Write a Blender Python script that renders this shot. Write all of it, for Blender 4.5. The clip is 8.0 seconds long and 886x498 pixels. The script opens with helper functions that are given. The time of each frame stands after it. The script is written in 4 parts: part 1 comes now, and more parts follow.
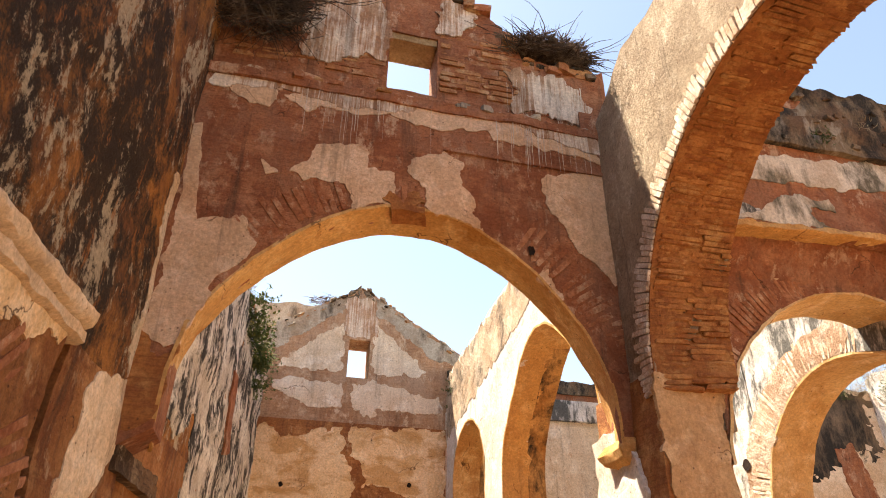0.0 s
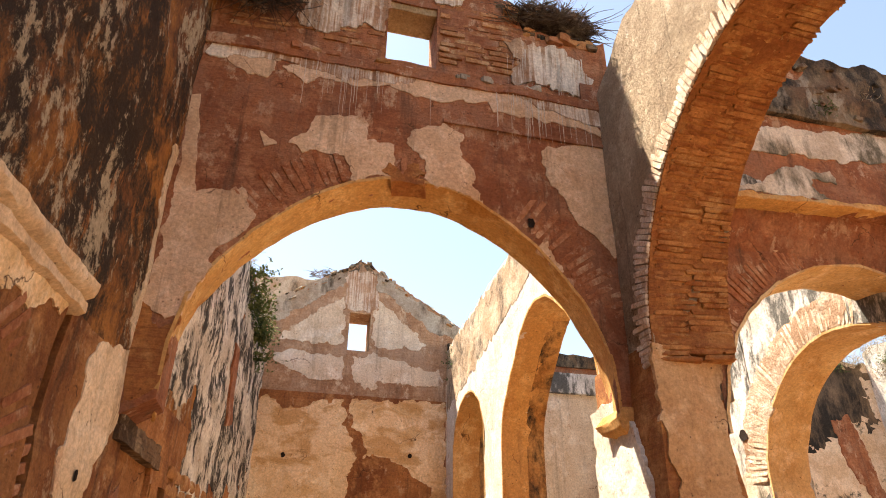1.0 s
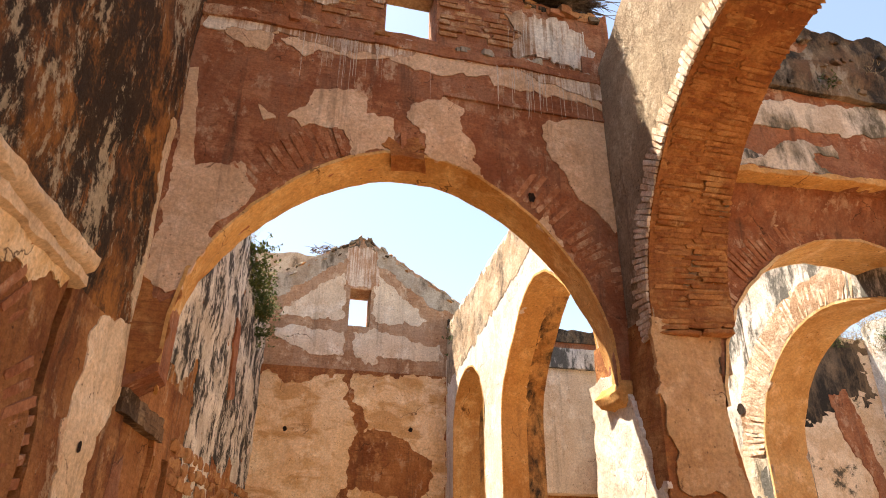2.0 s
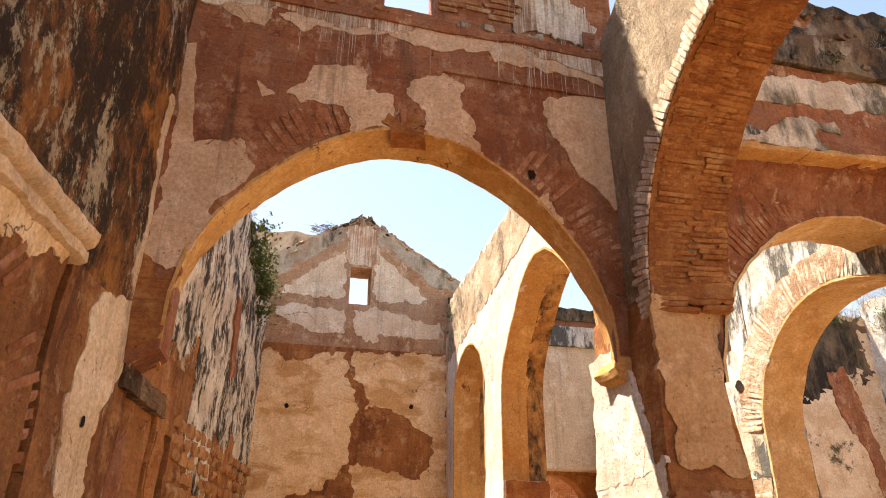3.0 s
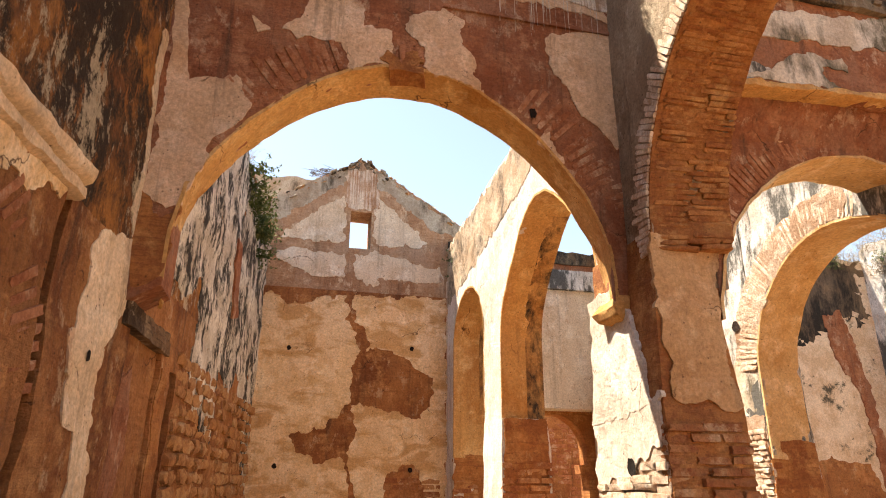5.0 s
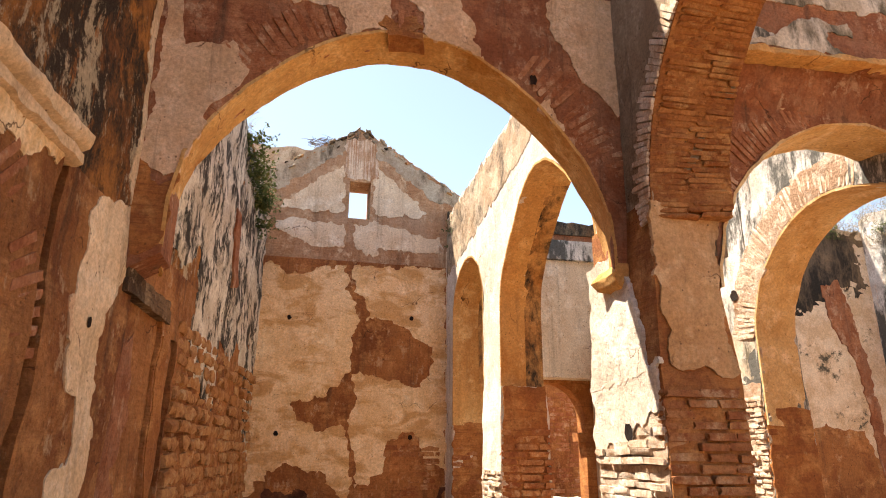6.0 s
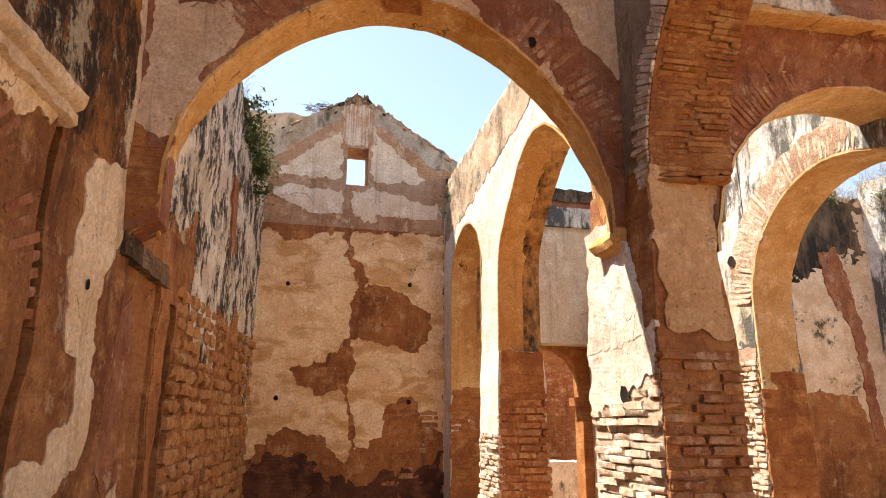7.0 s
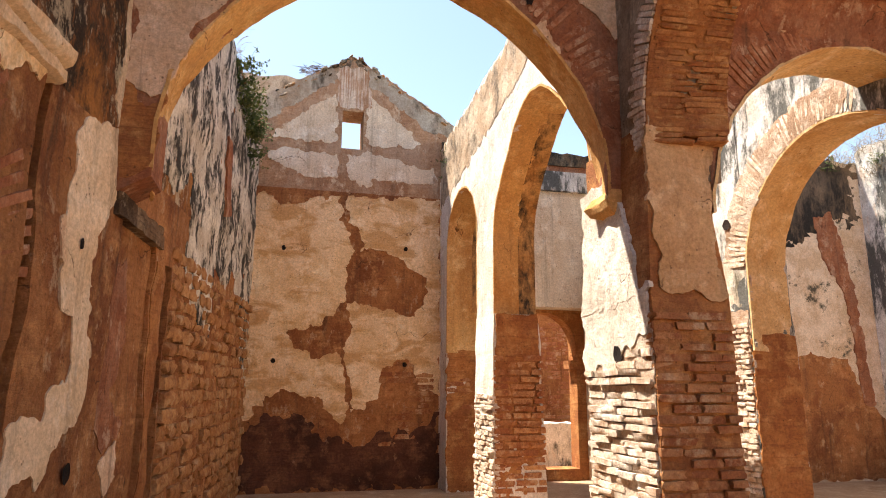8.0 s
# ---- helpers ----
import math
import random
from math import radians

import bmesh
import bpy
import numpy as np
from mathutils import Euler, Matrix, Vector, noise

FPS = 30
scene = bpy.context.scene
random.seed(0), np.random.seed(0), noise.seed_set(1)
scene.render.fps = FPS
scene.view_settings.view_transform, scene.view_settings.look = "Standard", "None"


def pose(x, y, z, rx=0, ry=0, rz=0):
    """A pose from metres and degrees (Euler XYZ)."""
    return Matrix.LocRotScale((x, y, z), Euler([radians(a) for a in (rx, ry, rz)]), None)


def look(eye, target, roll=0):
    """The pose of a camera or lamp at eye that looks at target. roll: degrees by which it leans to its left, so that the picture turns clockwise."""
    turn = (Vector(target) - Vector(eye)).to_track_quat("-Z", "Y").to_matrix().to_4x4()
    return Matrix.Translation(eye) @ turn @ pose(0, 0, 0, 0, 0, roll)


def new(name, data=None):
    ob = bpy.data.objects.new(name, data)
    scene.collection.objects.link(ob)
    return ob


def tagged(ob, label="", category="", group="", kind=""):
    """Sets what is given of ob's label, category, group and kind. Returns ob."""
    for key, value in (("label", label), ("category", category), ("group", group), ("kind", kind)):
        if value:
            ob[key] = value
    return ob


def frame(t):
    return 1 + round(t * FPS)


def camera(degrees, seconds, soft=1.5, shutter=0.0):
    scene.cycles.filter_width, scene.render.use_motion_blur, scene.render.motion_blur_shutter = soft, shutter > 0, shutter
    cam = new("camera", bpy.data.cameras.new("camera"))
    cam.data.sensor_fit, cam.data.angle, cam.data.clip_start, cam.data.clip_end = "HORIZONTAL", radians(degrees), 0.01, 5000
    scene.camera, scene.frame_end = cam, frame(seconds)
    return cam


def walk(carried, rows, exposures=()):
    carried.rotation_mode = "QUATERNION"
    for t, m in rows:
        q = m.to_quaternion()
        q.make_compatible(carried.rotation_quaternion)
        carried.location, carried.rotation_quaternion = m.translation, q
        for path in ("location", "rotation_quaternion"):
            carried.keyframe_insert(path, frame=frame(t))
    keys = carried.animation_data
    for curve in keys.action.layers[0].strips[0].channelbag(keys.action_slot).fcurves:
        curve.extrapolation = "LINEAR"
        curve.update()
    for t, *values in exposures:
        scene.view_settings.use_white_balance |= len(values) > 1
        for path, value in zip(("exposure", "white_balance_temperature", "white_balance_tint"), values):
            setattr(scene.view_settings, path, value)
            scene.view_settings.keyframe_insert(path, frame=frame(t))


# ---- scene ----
# ---- camera ----
cam = camera(68.24, 8.0, soft=1.0)
# seconds, eye, heading to the right of +y, pitch, lean to the left
ROWS = [
    (0.0, (-0.048, -0.074, 1.704), 13.37, 30.31, 0.65),
    (0.5, (-0.044, -0.071, 1.696), 13.36, 29.23, 0.63),
    (1.0, (-0.041, -0.066, 1.683), 13.36, 28.13, 0.61),
    (1.5, (-0.038, -0.060, 1.674), 13.35, 27.08, 0.60),
    (3.0, (-0.030, -0.051, 1.652), 13.30, 24.32, 0.57),
    (3.5, (-0.028, -0.047, 1.637), 13.29, 23.39, 0.55),
    (4.0, (-0.025, -0.042, 1.621), 13.30, 22.27, 0.54),
    (4.5, (-0.023, -0.033, 1.608), 13.32, 21.00, 0.53),
    (6.0, (-0.019, -0.014, 1.570), 13.41, 17.31, 0.47),
    (6.5, (-0.015, -0.008, 1.557), 13.47, 15.96, 0.46),
    (7.0, (-0.010, -0.005, 1.538), 13.55, 14.58, 0.45),
    (7.5, (-0.005, -0.003, 1.519), 13.70, 13.13, 0.45),
    (8.0, (-0.000, -0.000, 1.500), 13.90, 11.67, 0.41),
]


def aim(eye, heading, pitch, lean):
    h, p = radians(heading), radians(pitch)
    way = Vector((math.sin(h) * math.cos(p), math.cos(h) * math.cos(p), math.sin(p)))
    return look(eye, Vector(eye) + way, lean)


walk(cam, [(t, aim(e, h, p, l)) for t, e, h, p, l in ROWS], exposures=[(0.0, 1.88, 8000, 12), (4.5, 1.82, 7950, 12), (6.5, 1.77, 7650, 12), (8.0, 1.73, 7200, 11)])

# ---- world, sun, exposure ----
SUN_WAY = Vector((0.40, -0.265, -1.0)).normalized()
world = bpy.data.worlds.new("sky")
scene.world = world
world.use_nodes = True
wn = world.node_tree.nodes
sky = wn.new("ShaderNodeTexSky")
sky.sky_type = "NISHITA"
sky.sun_disc = False
sky.sun_elevation = math.asin(-SUN_WAY.z)
sky.sun_rotation = math.atan2(-SUN_WAY.x, -SUN_WAY.y)
sky.air_density, sky.dust_density, sky.ozone_density = 1.2, 1.0, 2.0
wn["Background"].inputs["Strength"].default_value = 0.098
world.node_tree.links.new(sky.outputs["Color"], wn["Background"].inputs["Color"])
sun_data = bpy.data.lights.new("sun", "SUN")
sun_data.energy, sun_data.angle, sun_data.color = 5.0, radians(0.53), (1.0, 0.96, 0.9)
sun = new("sun", sun_data)
sun.matrix_world = look((-6, 4, 14), Vector((-6, 4, 14)) + SUN_WAY)


# ---- materials ----
class Nodes:
    """A small writer of node materials."""

    def __init__(self, name, rough=0.9):
        self.mat = bpy.data.materials.new(name)
        self.mat.use_nodes = True
        self.tree = self.mat.node_tree
        self.bsdf = self.tree.nodes["Principled BSDF"]
        self.bsdf.inputs["Roughness"].default_value = rough
        self.bsdf.inputs["Specular IOR Level"].default_value = 0.2
        self.pos = self.tree.nodes.new("ShaderNodeNewGeometry").outputs["Position"]

    def node(self, kind, **inputs):
        n = self.tree.nodes.new(kind)
        for key, value in inputs.items():
            self.put(n, key.replace("_", " "), value)
        return n

    def put(self, n, key, value):
        if isinstance(value, bpy.types.NodeSocket):
            self.tree.links.new(value, n.inputs[key])
        else:
            n.inputs[key].default_value = value

    def scaled(self, sx, sy, sz):
        n = self.tree.nodes.new("ShaderNodeVectorMath")
        n.operation = "MULTIPLY"
        self.tree.links.new(self.pos, n.inputs[0])
        n.inputs[1].default_value = (sx, sy, sz)
        return n.outputs[0]

    def noise(self, scale, detail=6, rough=0.6, vec=None, warp=0.0):
        n = self.node("ShaderNodeTexNoise", Vector=vec or self.pos, Scale=scale, Detail=detail, Roughness=rough, Distortion=warp)
        return n.outputs["Fac"]

    def ramp(self, fac, lo, hi, a=0.0, b=1.0):
        n = self.node("ShaderNodeMapRange", Value=fac)
        for key, value in (("From Min", lo), ("From Max", hi), ("To Min", a), ("To Max", b)):
            n.inputs[key].default_value = value
        return n.outputs[0]

    def mix(self, fac, a, b, how="MIX"):
        n = self.tree.nodes.new("ShaderNodeMix")
        n.data_type, n.blend_type = "RGBA", how
        for i, value in ((0, fac), (6, a), (7, b)):
            if isinstance(value, bpy.types.NodeSocket):
                self.tree.links.new(value, n.inputs[i])
            else:
                n.inputs[i].default_value = (*value, 1) if i and len(value) == 3 else value
        return n.outputs[2]

    def math(self, how, a, b):
        n = self.tree.nodes.new("ShaderNodeMath")
        n.operation = how
        for i, value in ((0, a), (1, b)):
            if isinstance(value, bpy.types.NodeSocket):
                self.tree.links.new(value, n.inputs[i])
            else:
                n.inputs[i].default_value = value
        return n.outputs[0]

    def bump(self, height, strength, distance):
        n = self.node("ShaderNodeBump", Height=height, Strength=strength, Distance=distance)
        old = self.bsdf.inputs["Normal"]
        if old.is_linked:
            self.tree.links.new(old.links[0].from_socket, n.inputs["Normal"])
        self.tree.links.new(n.outputs[0], old)

    def colour(self, c):
        self.put(self.bsdf, "Base Color", c)
        return self.mat


def grain(m, c, strength=0.85):
    """Fine tone of dust and grit over a colour."""
    speck = m.ramp(m.noise(38, 8, 0.75), 0.32, 0.7, 0.62, 1.3)
    grey = m.tree.nodes.new("ShaderNodeCombineColor")
    for i in range(3):
        m.tree.links.new(speck, grey.inputs[i])
    return m.mix(strength, c, grey.outputs[0], "MULTIPLY")


def cracks(m, c, scale, width, tone, gate=0.56):
    """Hair cracks, on some stretches only."""
    bent = m.tree.nodes.new("ShaderNodeVectorMath")
    bent.operation = "MULTIPLY_ADD"
    drift = m.node("ShaderNodeTexNoise", Vector=m.pos, Scale=4.0, Detail=6.0).outputs["Color"]
    m.tree.links.new(drift, bent.inputs[0])
    bent.inputs[1].default_value = (0.35, 0.35, 0.35)
    m.tree.links.new(m.pos, bent.inputs[2])
    v = m.tree.nodes.new("ShaderNodeTexVoronoi")
    v.feature = "DISTANCE_TO_EDGE"
    v.inputs["Scale"].default_value = scale
    m.tree.links.new(bent.outputs[0], v.inputs["Vector"])
    line = m.ramp(v.outputs["Distance"], 0.0, width, 1.0, 0.0)
    mask = m.math("MULTIPLY", line, m.ramp(m.noise(1.7, 3, 0.5), gate, gate + 0.06))
    m.bump(m.math("SUBTRACT", 1.0, mask), 0.5, 0.006)
    return m.mix(mask, c, tone)


def earth_material(name, base, dark, light, pale=None, pale_at=0.6, streak=0.0, grit=1.0, layers=0.0, crack=0.0, wash=None, cloud=None, drip=None):
    """Weathered render: blotches, fine grit, pale scuffs, layers, cracks and dark runs of water."""
    m = Nodes(name, 0.93)
    c = m.mix(m.ramp(m.noise(1.1, 9, 0.66), 0.4, 0.6), dark, base)
    c = m.mix(m.ramp(m.noise(4.2, 9, 0.68), 0.5, 0.66), c, light)
    c = m.mix(m.ramp(m.noise(11.0, 9, 0.7), 0.52, 0.66, 0, 0.7), c, dark)
    if layers:
        c = m.mix(m.ramp(m.noise(3.0, 8, 0.7, m.scaled(0.7, 0.7, 7.0)), 0.52, 0.64, 0, layers), c, dark)
        m.bump(m.noise(3.0, 8, 0.7, m.scaled(0.7, 0.7, 7.0)), 0.6, 0.03)
    if pale:
        c = m.mix(m.ramp(m.noise(5.0, 10, 0.74, m.scaled(1, 1, 0.6)), pale_at, pale_at + 0.06, 0, 0.75), c, pale)
    if wash:
        c = m.mix(m.ramp(m.noise(2.1, 10, 0.72, m.scaled(1.3, 1.3, 0.7), 0.4), 0.47, 0.6, 0, 0.85), c, wash)
    if cloud:
        c = m.mix(m.ramp(m.noise(2.4, 7, 0.6, m.scaled(0.75, 0.75, 1.7), 0.6), 0.49, 0.59, 0, 0.8), c, cloud)
    if drip:
        lines = m.math("ADD", m.math("MULTIPLY", m.noise(1.0, 8, 0.7, m.scaled(26, 26, 0.8)), 0.55), m.math("MULTIPLY", m.noise(2.2, 6, 0.65, m.scaled(1, 1, 0.6)), 0.45))
        c = m.mix(m.ramp(lines, 0.47, 0.56, 0, 0.9), c, drip)
    if streak:
        runs = m.ramp(m.noise(1.0, 9, 0.7, m.scaled(7, 7, 0.5)), 0.54, 0.68, 0, streak)
        c = m.mix(runs, c, (0.06, 0.04, 0.028))
    if crack:
        c = cracks(m, c, crack, 0.006, (0.09, 0.04, 0.02))
    pits = m.tree.nodes.new("ShaderNodeTexVoronoi")
    pits.inputs["Scale"].default_value = 26.0
    m.tree.links.new(m.pos, pits.inputs["Vector"])
    hole = m.math("MULTIPLY", m.ramp(pits.outputs["Distance"], 0.1, 0.24, 1.0, 0.0), m.ramp(m.noise(7, 4, 0.6), 0.55, 0.6))
    c = m.mix(m.math("MULTIPLY", hole, 0.7), c, (0.06, 0.028, 0.015))
    c = grain(m, c)
    m.bump(m.noise(7, 10, 0.72), 0.6 * grit, 0.045)
    m.bump(m.noise(45, 8, 0.75), 0.6 * grit, 0.012)
    return m.colour(c)


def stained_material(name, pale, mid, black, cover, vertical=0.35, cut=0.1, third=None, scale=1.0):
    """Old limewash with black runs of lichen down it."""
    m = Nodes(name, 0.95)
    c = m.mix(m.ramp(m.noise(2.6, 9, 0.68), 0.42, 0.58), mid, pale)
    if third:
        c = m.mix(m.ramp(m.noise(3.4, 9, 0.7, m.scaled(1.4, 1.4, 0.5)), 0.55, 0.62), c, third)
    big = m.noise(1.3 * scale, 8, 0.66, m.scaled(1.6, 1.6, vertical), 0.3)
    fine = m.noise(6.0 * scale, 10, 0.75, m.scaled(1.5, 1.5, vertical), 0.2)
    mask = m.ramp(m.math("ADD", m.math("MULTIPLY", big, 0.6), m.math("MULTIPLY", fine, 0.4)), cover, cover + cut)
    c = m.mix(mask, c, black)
    c = grain(m, c)
    m.bump(m.noise(10, 10, 0.74), 0.6, 0.04)
    m.bump(m.noise(60, 6, 0.75), 0.5, 0.008)
    return m.colour(c)


def crusted_material(name):
    """Brown earth under a black crust, with scraps of tan plaster left on it."""
    m = Nodes(name, 0.95)
    c = m.mix(m.ramp(m.noise(1.6, 9, 0.68), 0.42, 0.6), (0.22, 0.09, 0.038), (0.5, 0.21, 0.06))
    c = m.mix(m.ramp(m.noise(6.5, 9, 0.72, m.scaled(1.2, 1.2, 0.6)), 0.5, 0.64, 0, 0.8), c, (0.17, 0.08, 0.04))
    black = m.math("ADD", m.math("MULTIPLY", m.noise(0.9, 5, 0.6, m.scaled(1.2, 1.2, 0.6), 0.5), 0.5), m.math("MULTIPLY", m.noise(5.0, 12, 0.8, m.scaled(1.3, 1.3, 0.9)), 0.5))
    c = m.mix(m.ramp(black, 0.445, 0.525, 0, 0.94), c, (0.036, 0.028, 0.021))
    tan = m.math("ADD", m.math("MULTIPLY", m.noise(1.5, 5, 0.6, m.scaled(1.5, 1.5, 0.5), 0.4), 0.45), m.math("MULTIPLY", m.noise(10.0, 12, 0.8, m.scaled(1.3, 1.3, 0.75)), 0.55))
    c = m.mix(m.ramp(tan, 0.522, 0.56, 0, 0.92), c, (0.56, 0.45, 0.31))
    rust = m.noise(8.0, 9, 0.74, m.scaled(1.5, 1.5, 0.45))
    c = m.mix(m.ramp(rust, 0.58, 0.64, 0, 0.8), c, (0.42, 0.16, 0.05))
    c = grain(m, c)
    m.bump(black, 0.7, 0.08)
    m.bump(m.noise(14, 10, 0.75), 0.8, 0.05)
    m.bump(m.noise(60, 6, 0.75), 0.6, 0.01)
    return m.colour(c)


def brick_material(name, a, b, c0, dust):
    """Fired brick: every piece its own shade, dusted with lime."""
    m = Nodes(name, 0.92)
    ri = m.tree.nodes.new("ShaderNodeObjectInfo").outputs["Random"]
    c = m.mix(ri, a, b)
    c = m.mix(m.ramp(m.noise(9, 9, 0.7), 0.44, 0.62), c, c0)
    c = m.mix(m.ramp(m.noise(4, 10, 0.74), 0.52, 0.62, 0, 0.8), c, dust)
    c = grain(m, c)
    m.bump(m.noise(18, 9, 0.74), 0.8, 0.03)
    m.bump(m.noise(70, 6, 0.7), 0.5, 0.006)
    return m.colour(c)


CLAY = earth_material("red_earth_render", (0.39, 0.155, 0.075), (0.22, 0.074, 0.035), (0.47, 0.22, 0.12), (0.56, 0.37, 0.25), 0.555, 0.6, layers=0.6, crack=1.1, wash=(0.31, 0.145, 0.085))
CLAY_DARK = earth_material("brown_earth_render", (0.47, 0.2, 0.075), (0.22, 0.078, 0.03), (0.58, 0.29, 0.12), (0.6, 0.4, 0.24), 0.565, 0.55, 1.5, layers=0.5, crack=0.9, wash=(0.36, 0.155, 0.06))
ORANGE = earth_material("orange_earth_brickwork", (0.43, 0.18, 0.06), (0.25, 0.09, 0.033), (0.52, 0.26, 0.1), (0.55, 0.36, 0.18), 0.63, 0.15, layers=0.8)
PINK = earth_material("pink_beige_plaster", (0.7, 0.5, 0.35), (0.53, 0.33, 0.2), (0.77, 0.59, 0.44), (0.44, 0.22, 0.115), 0.59, 0.6, 0.9, crack=1.3, wash=(0.6, 0.41, 0.265))
CREAM = earth_material("cream_plaster", (0.83, 0.64, 0.41), (0.66, 0.43, 0.22), (0.88, 0.74, 0.54), (0.5, 0.27, 0.11), 0.62, 0.12, 0.6, crack=1.0, wash=(0.8, 0.61, 0.4), cloud=(0.54, 0.3, 0.12))
CHALKY = earth_material("chalky_pale_plaster", (0.78, 0.68, 0.54), (0.62, 0.48, 0.34), (0.84, 0.77, 0.66), (0.45, 0.26, 0.15), 0.59, 0.4, 0.6, crack=1.2, wash=(0.68, 0.57, 0.44))
OCHRE = earth_material("ochre_plaster", (0.64, 0.39, 0.16), (0.46, 0.22, 0.07), (0.74, 0.5, 0.25), (0.28, 0.12, 0.045), 0.64, 0.25, 0.6, crack=0.8, wash=(0.57, 0.32, 0.12))
LIME = earth_material("sunny_limewash", (0.74, 0.69, 0.63), (0.58, 0.48, 0.39), (0.8, 0.77, 0.72), (0.46, 0.31, 0.21), 0.575, 0.3, 0.9, crack=0.9, wash=(0.64, 0.56, 0.47))
TAN = earth_material("worn_tan_plaster", (0.58, 0.365, 0.19), (0.43, 0.235, 0.105), (0.66, 0.46, 0.28), (0.37, 0.17, 0.075), 0.585, 0.35, 0.7, crack=1.2, wash=(0.48, 0.28, 0.14))
ROUGHCAST = earth_material("grey_tan_roughcast", (0.48, 0.37, 0.255), (0.27, 0.19, 0.125), (0.57, 0.46, 0.33), (0.6, 0.5, 0.39), 0.56, 0.8, 1.9, wash=(0.33, 0.24, 0.16))
PALE_OCHRE = earth_material("pale_ochre_plaster", (0.7, 0.5, 0.27), (0.52, 0.31, 0.13), (0.78, 0.6, 0.38), (0.38, 0.17, 0.07), 0.62, 0.2, 0.6, crack=0.9, wash=(0.62, 0.4, 0.19))
BUFF = earth_material("pale_buff_plaster", (0.76, 0.6, 0.43), (0.6, 0.42, 0.26), (0.82, 0.68, 0.52), (0.46, 0.24, 0.12), 0.6, 0.4, 0.8, crack=1.2, wash=(0.68, 0.5, 0.33))
# stains and bare earth
SMUTTED = stained_material("roughcast_with_grey_smuts", (0.5, 0.39, 0.28), (0.4, 0.27, 0.17), (0.11, 0.085, 0.062), 0.485, 1.3, 0.12)
DRIPPED = earth_material("lime_dripped_brown_earth", (0.43, 0.24, 0.14), (0.28, 0.14, 0.08), (0.52, 0.34, 0.22), streak=0.5, wash=(0.38, 0.25, 0.165), drip=(0.74, 0.66, 0.56))
DUSTY = earth_material("dusty_brown_gable_earth", (0.49, 0.3, 0.18), (0.34, 0.18, 0.1), (0.6, 0.42, 0.28), (0.68, 0.55, 0.4), 0.545, 0.5, layers=0.5, wash=(0.46, 0.31, 0.21))
STREAKED = stained_material("black_streaked_limewash", (0.74, 0.69, 0.6), (0.52, 0.45, 0.36), (0.05, 0.044, 0.038), 0.474, 0.75, 0.06, None, 2.1)
LICHEN = stained_material("limewash_with_grey_lichen", (0.76, 0.73, 0.69), (0.55, 0.51, 0.46), (0.105, 0.102, 0.092), 0.47, 0.55, 0.07, (0.63, 0.5, 0.4))
BLACKENED = crusted_material("blackened_earth_render")
COPING = stained_material("dark_weathered_coping", (0.21, 0.155, 0.1), (0.14, 0.08, 0.046), (0.032, 0.026, 0.02), 0.44, 0.8, 0.1, (0.3, 0.25, 0.19))
GREYSTONE = stained_material("grey_weathered_stone", (0.46, 0.42, 0.35), (0.34, 0.27, 0.2), (0.12, 0.1, 0.075), 0.5, 0.6, 0.1)
SOOT = stained_material("black_lichen_crust", (0.2, 0.14, 0.09), (0.12, 0.09, 0.065), (0.03, 0.026, 0.022), 0.44, 0.5, 0.1)
WASHED = stained_material("pale_plaster_with_dark_blotches", (0.74, 0.6, 0.45), (0.6, 0.43, 0.28), (0.1, 0.086, 0.062), 0.56, 1.6, 0.05)
WOOD = earth_material("old_grey_timber", (0.24, 0.14, 0.075), (0.07, 0.042, 0.026), (0.36, 0.25, 0.15), (0.5, 0.41, 0.3), 0.55, 0.5, 1.6, layers=0.9)
TIMBER = earth_material("pale_timber", (0.42, 0.3, 0.17), (0.28, 0.18, 0.09), (0.5, 0.38, 0.24), layers=0.3)
LEAF = earth_material("weed_leaf", (0.1, 0.13, 0.035), (0.055, 0.08, 0.022), (0.22, 0.21, 0.07))
DRY = earth_material("dry_stalk", (0.32, 0.25, 0.15), (0.18, 0.13, 0.08), (0.45, 0.37, 0.24))
TWIG = earth_material("dead_twig", (0.1, 0.07, 0.05), (0.05, 0.036, 0.027), (0.24, 0.185, 0.135))
BRICK = brick_material("old_red_brick", (0.29, 0.1, 0.04), (0.52, 0.27, 0.12), (0.27, 0.092, 0.038), (0.55, 0.36, 0.21))
SOFT_BRICK = brick_material("orange_brick", (0.3, 0.11, 0.038), (0.5, 0.235, 0.09), (0.27, 0.095, 0.033), (0.52, 0.29, 0.12))
RED_BRICK = brick_material("red_voussoir_brick", (0.35, 0.13, 0.06), (0.45, 0.2, 0.105), (0.29, 0.1, 0.045), (0.58, 0.39, 0.26))
# paler brick for faces turned to the sun: sunlight put into the colour
SUNLIT_BRICK = brick_material("sunlit_pale_brick", (0.6, 0.47, 0.36), (0.7, 0.6, 0.5), (0.48, 0.31, 0.2), (0.78, 0.71, 0.63))
STONE = brick_material("rubble_stone", (0.4, 0.185, 0.07), (0.5, 0.27, 0.12), (0.28, 0.115, 0.045), (0.53, 0.35, 0.19))
DARK_EARTH = earth_material("dark_foot_earth", (0.15, 0.06, 0.034), (0.06, 0.026, 0.017), (0.24, 0.105, 0.055), (0.36, 0.2, 0.115), 0.61, layers=0.5)
DARK_MOTTLE = stained_material("ochre_with_black_mottle", (0.58, 0.34, 0.14), (0.42, 0.21, 0.075), (0.04, 0.033, 0.026), 0.455, 0.8, 0.12)
GROUND = earth_material("trodden_earth_floor", (0.46, 0.29, 0.17), (0.36, 0.21, 0.115), (0.53, 0.37, 0.235), (0.58, 0.44, 0.3), 0.6)
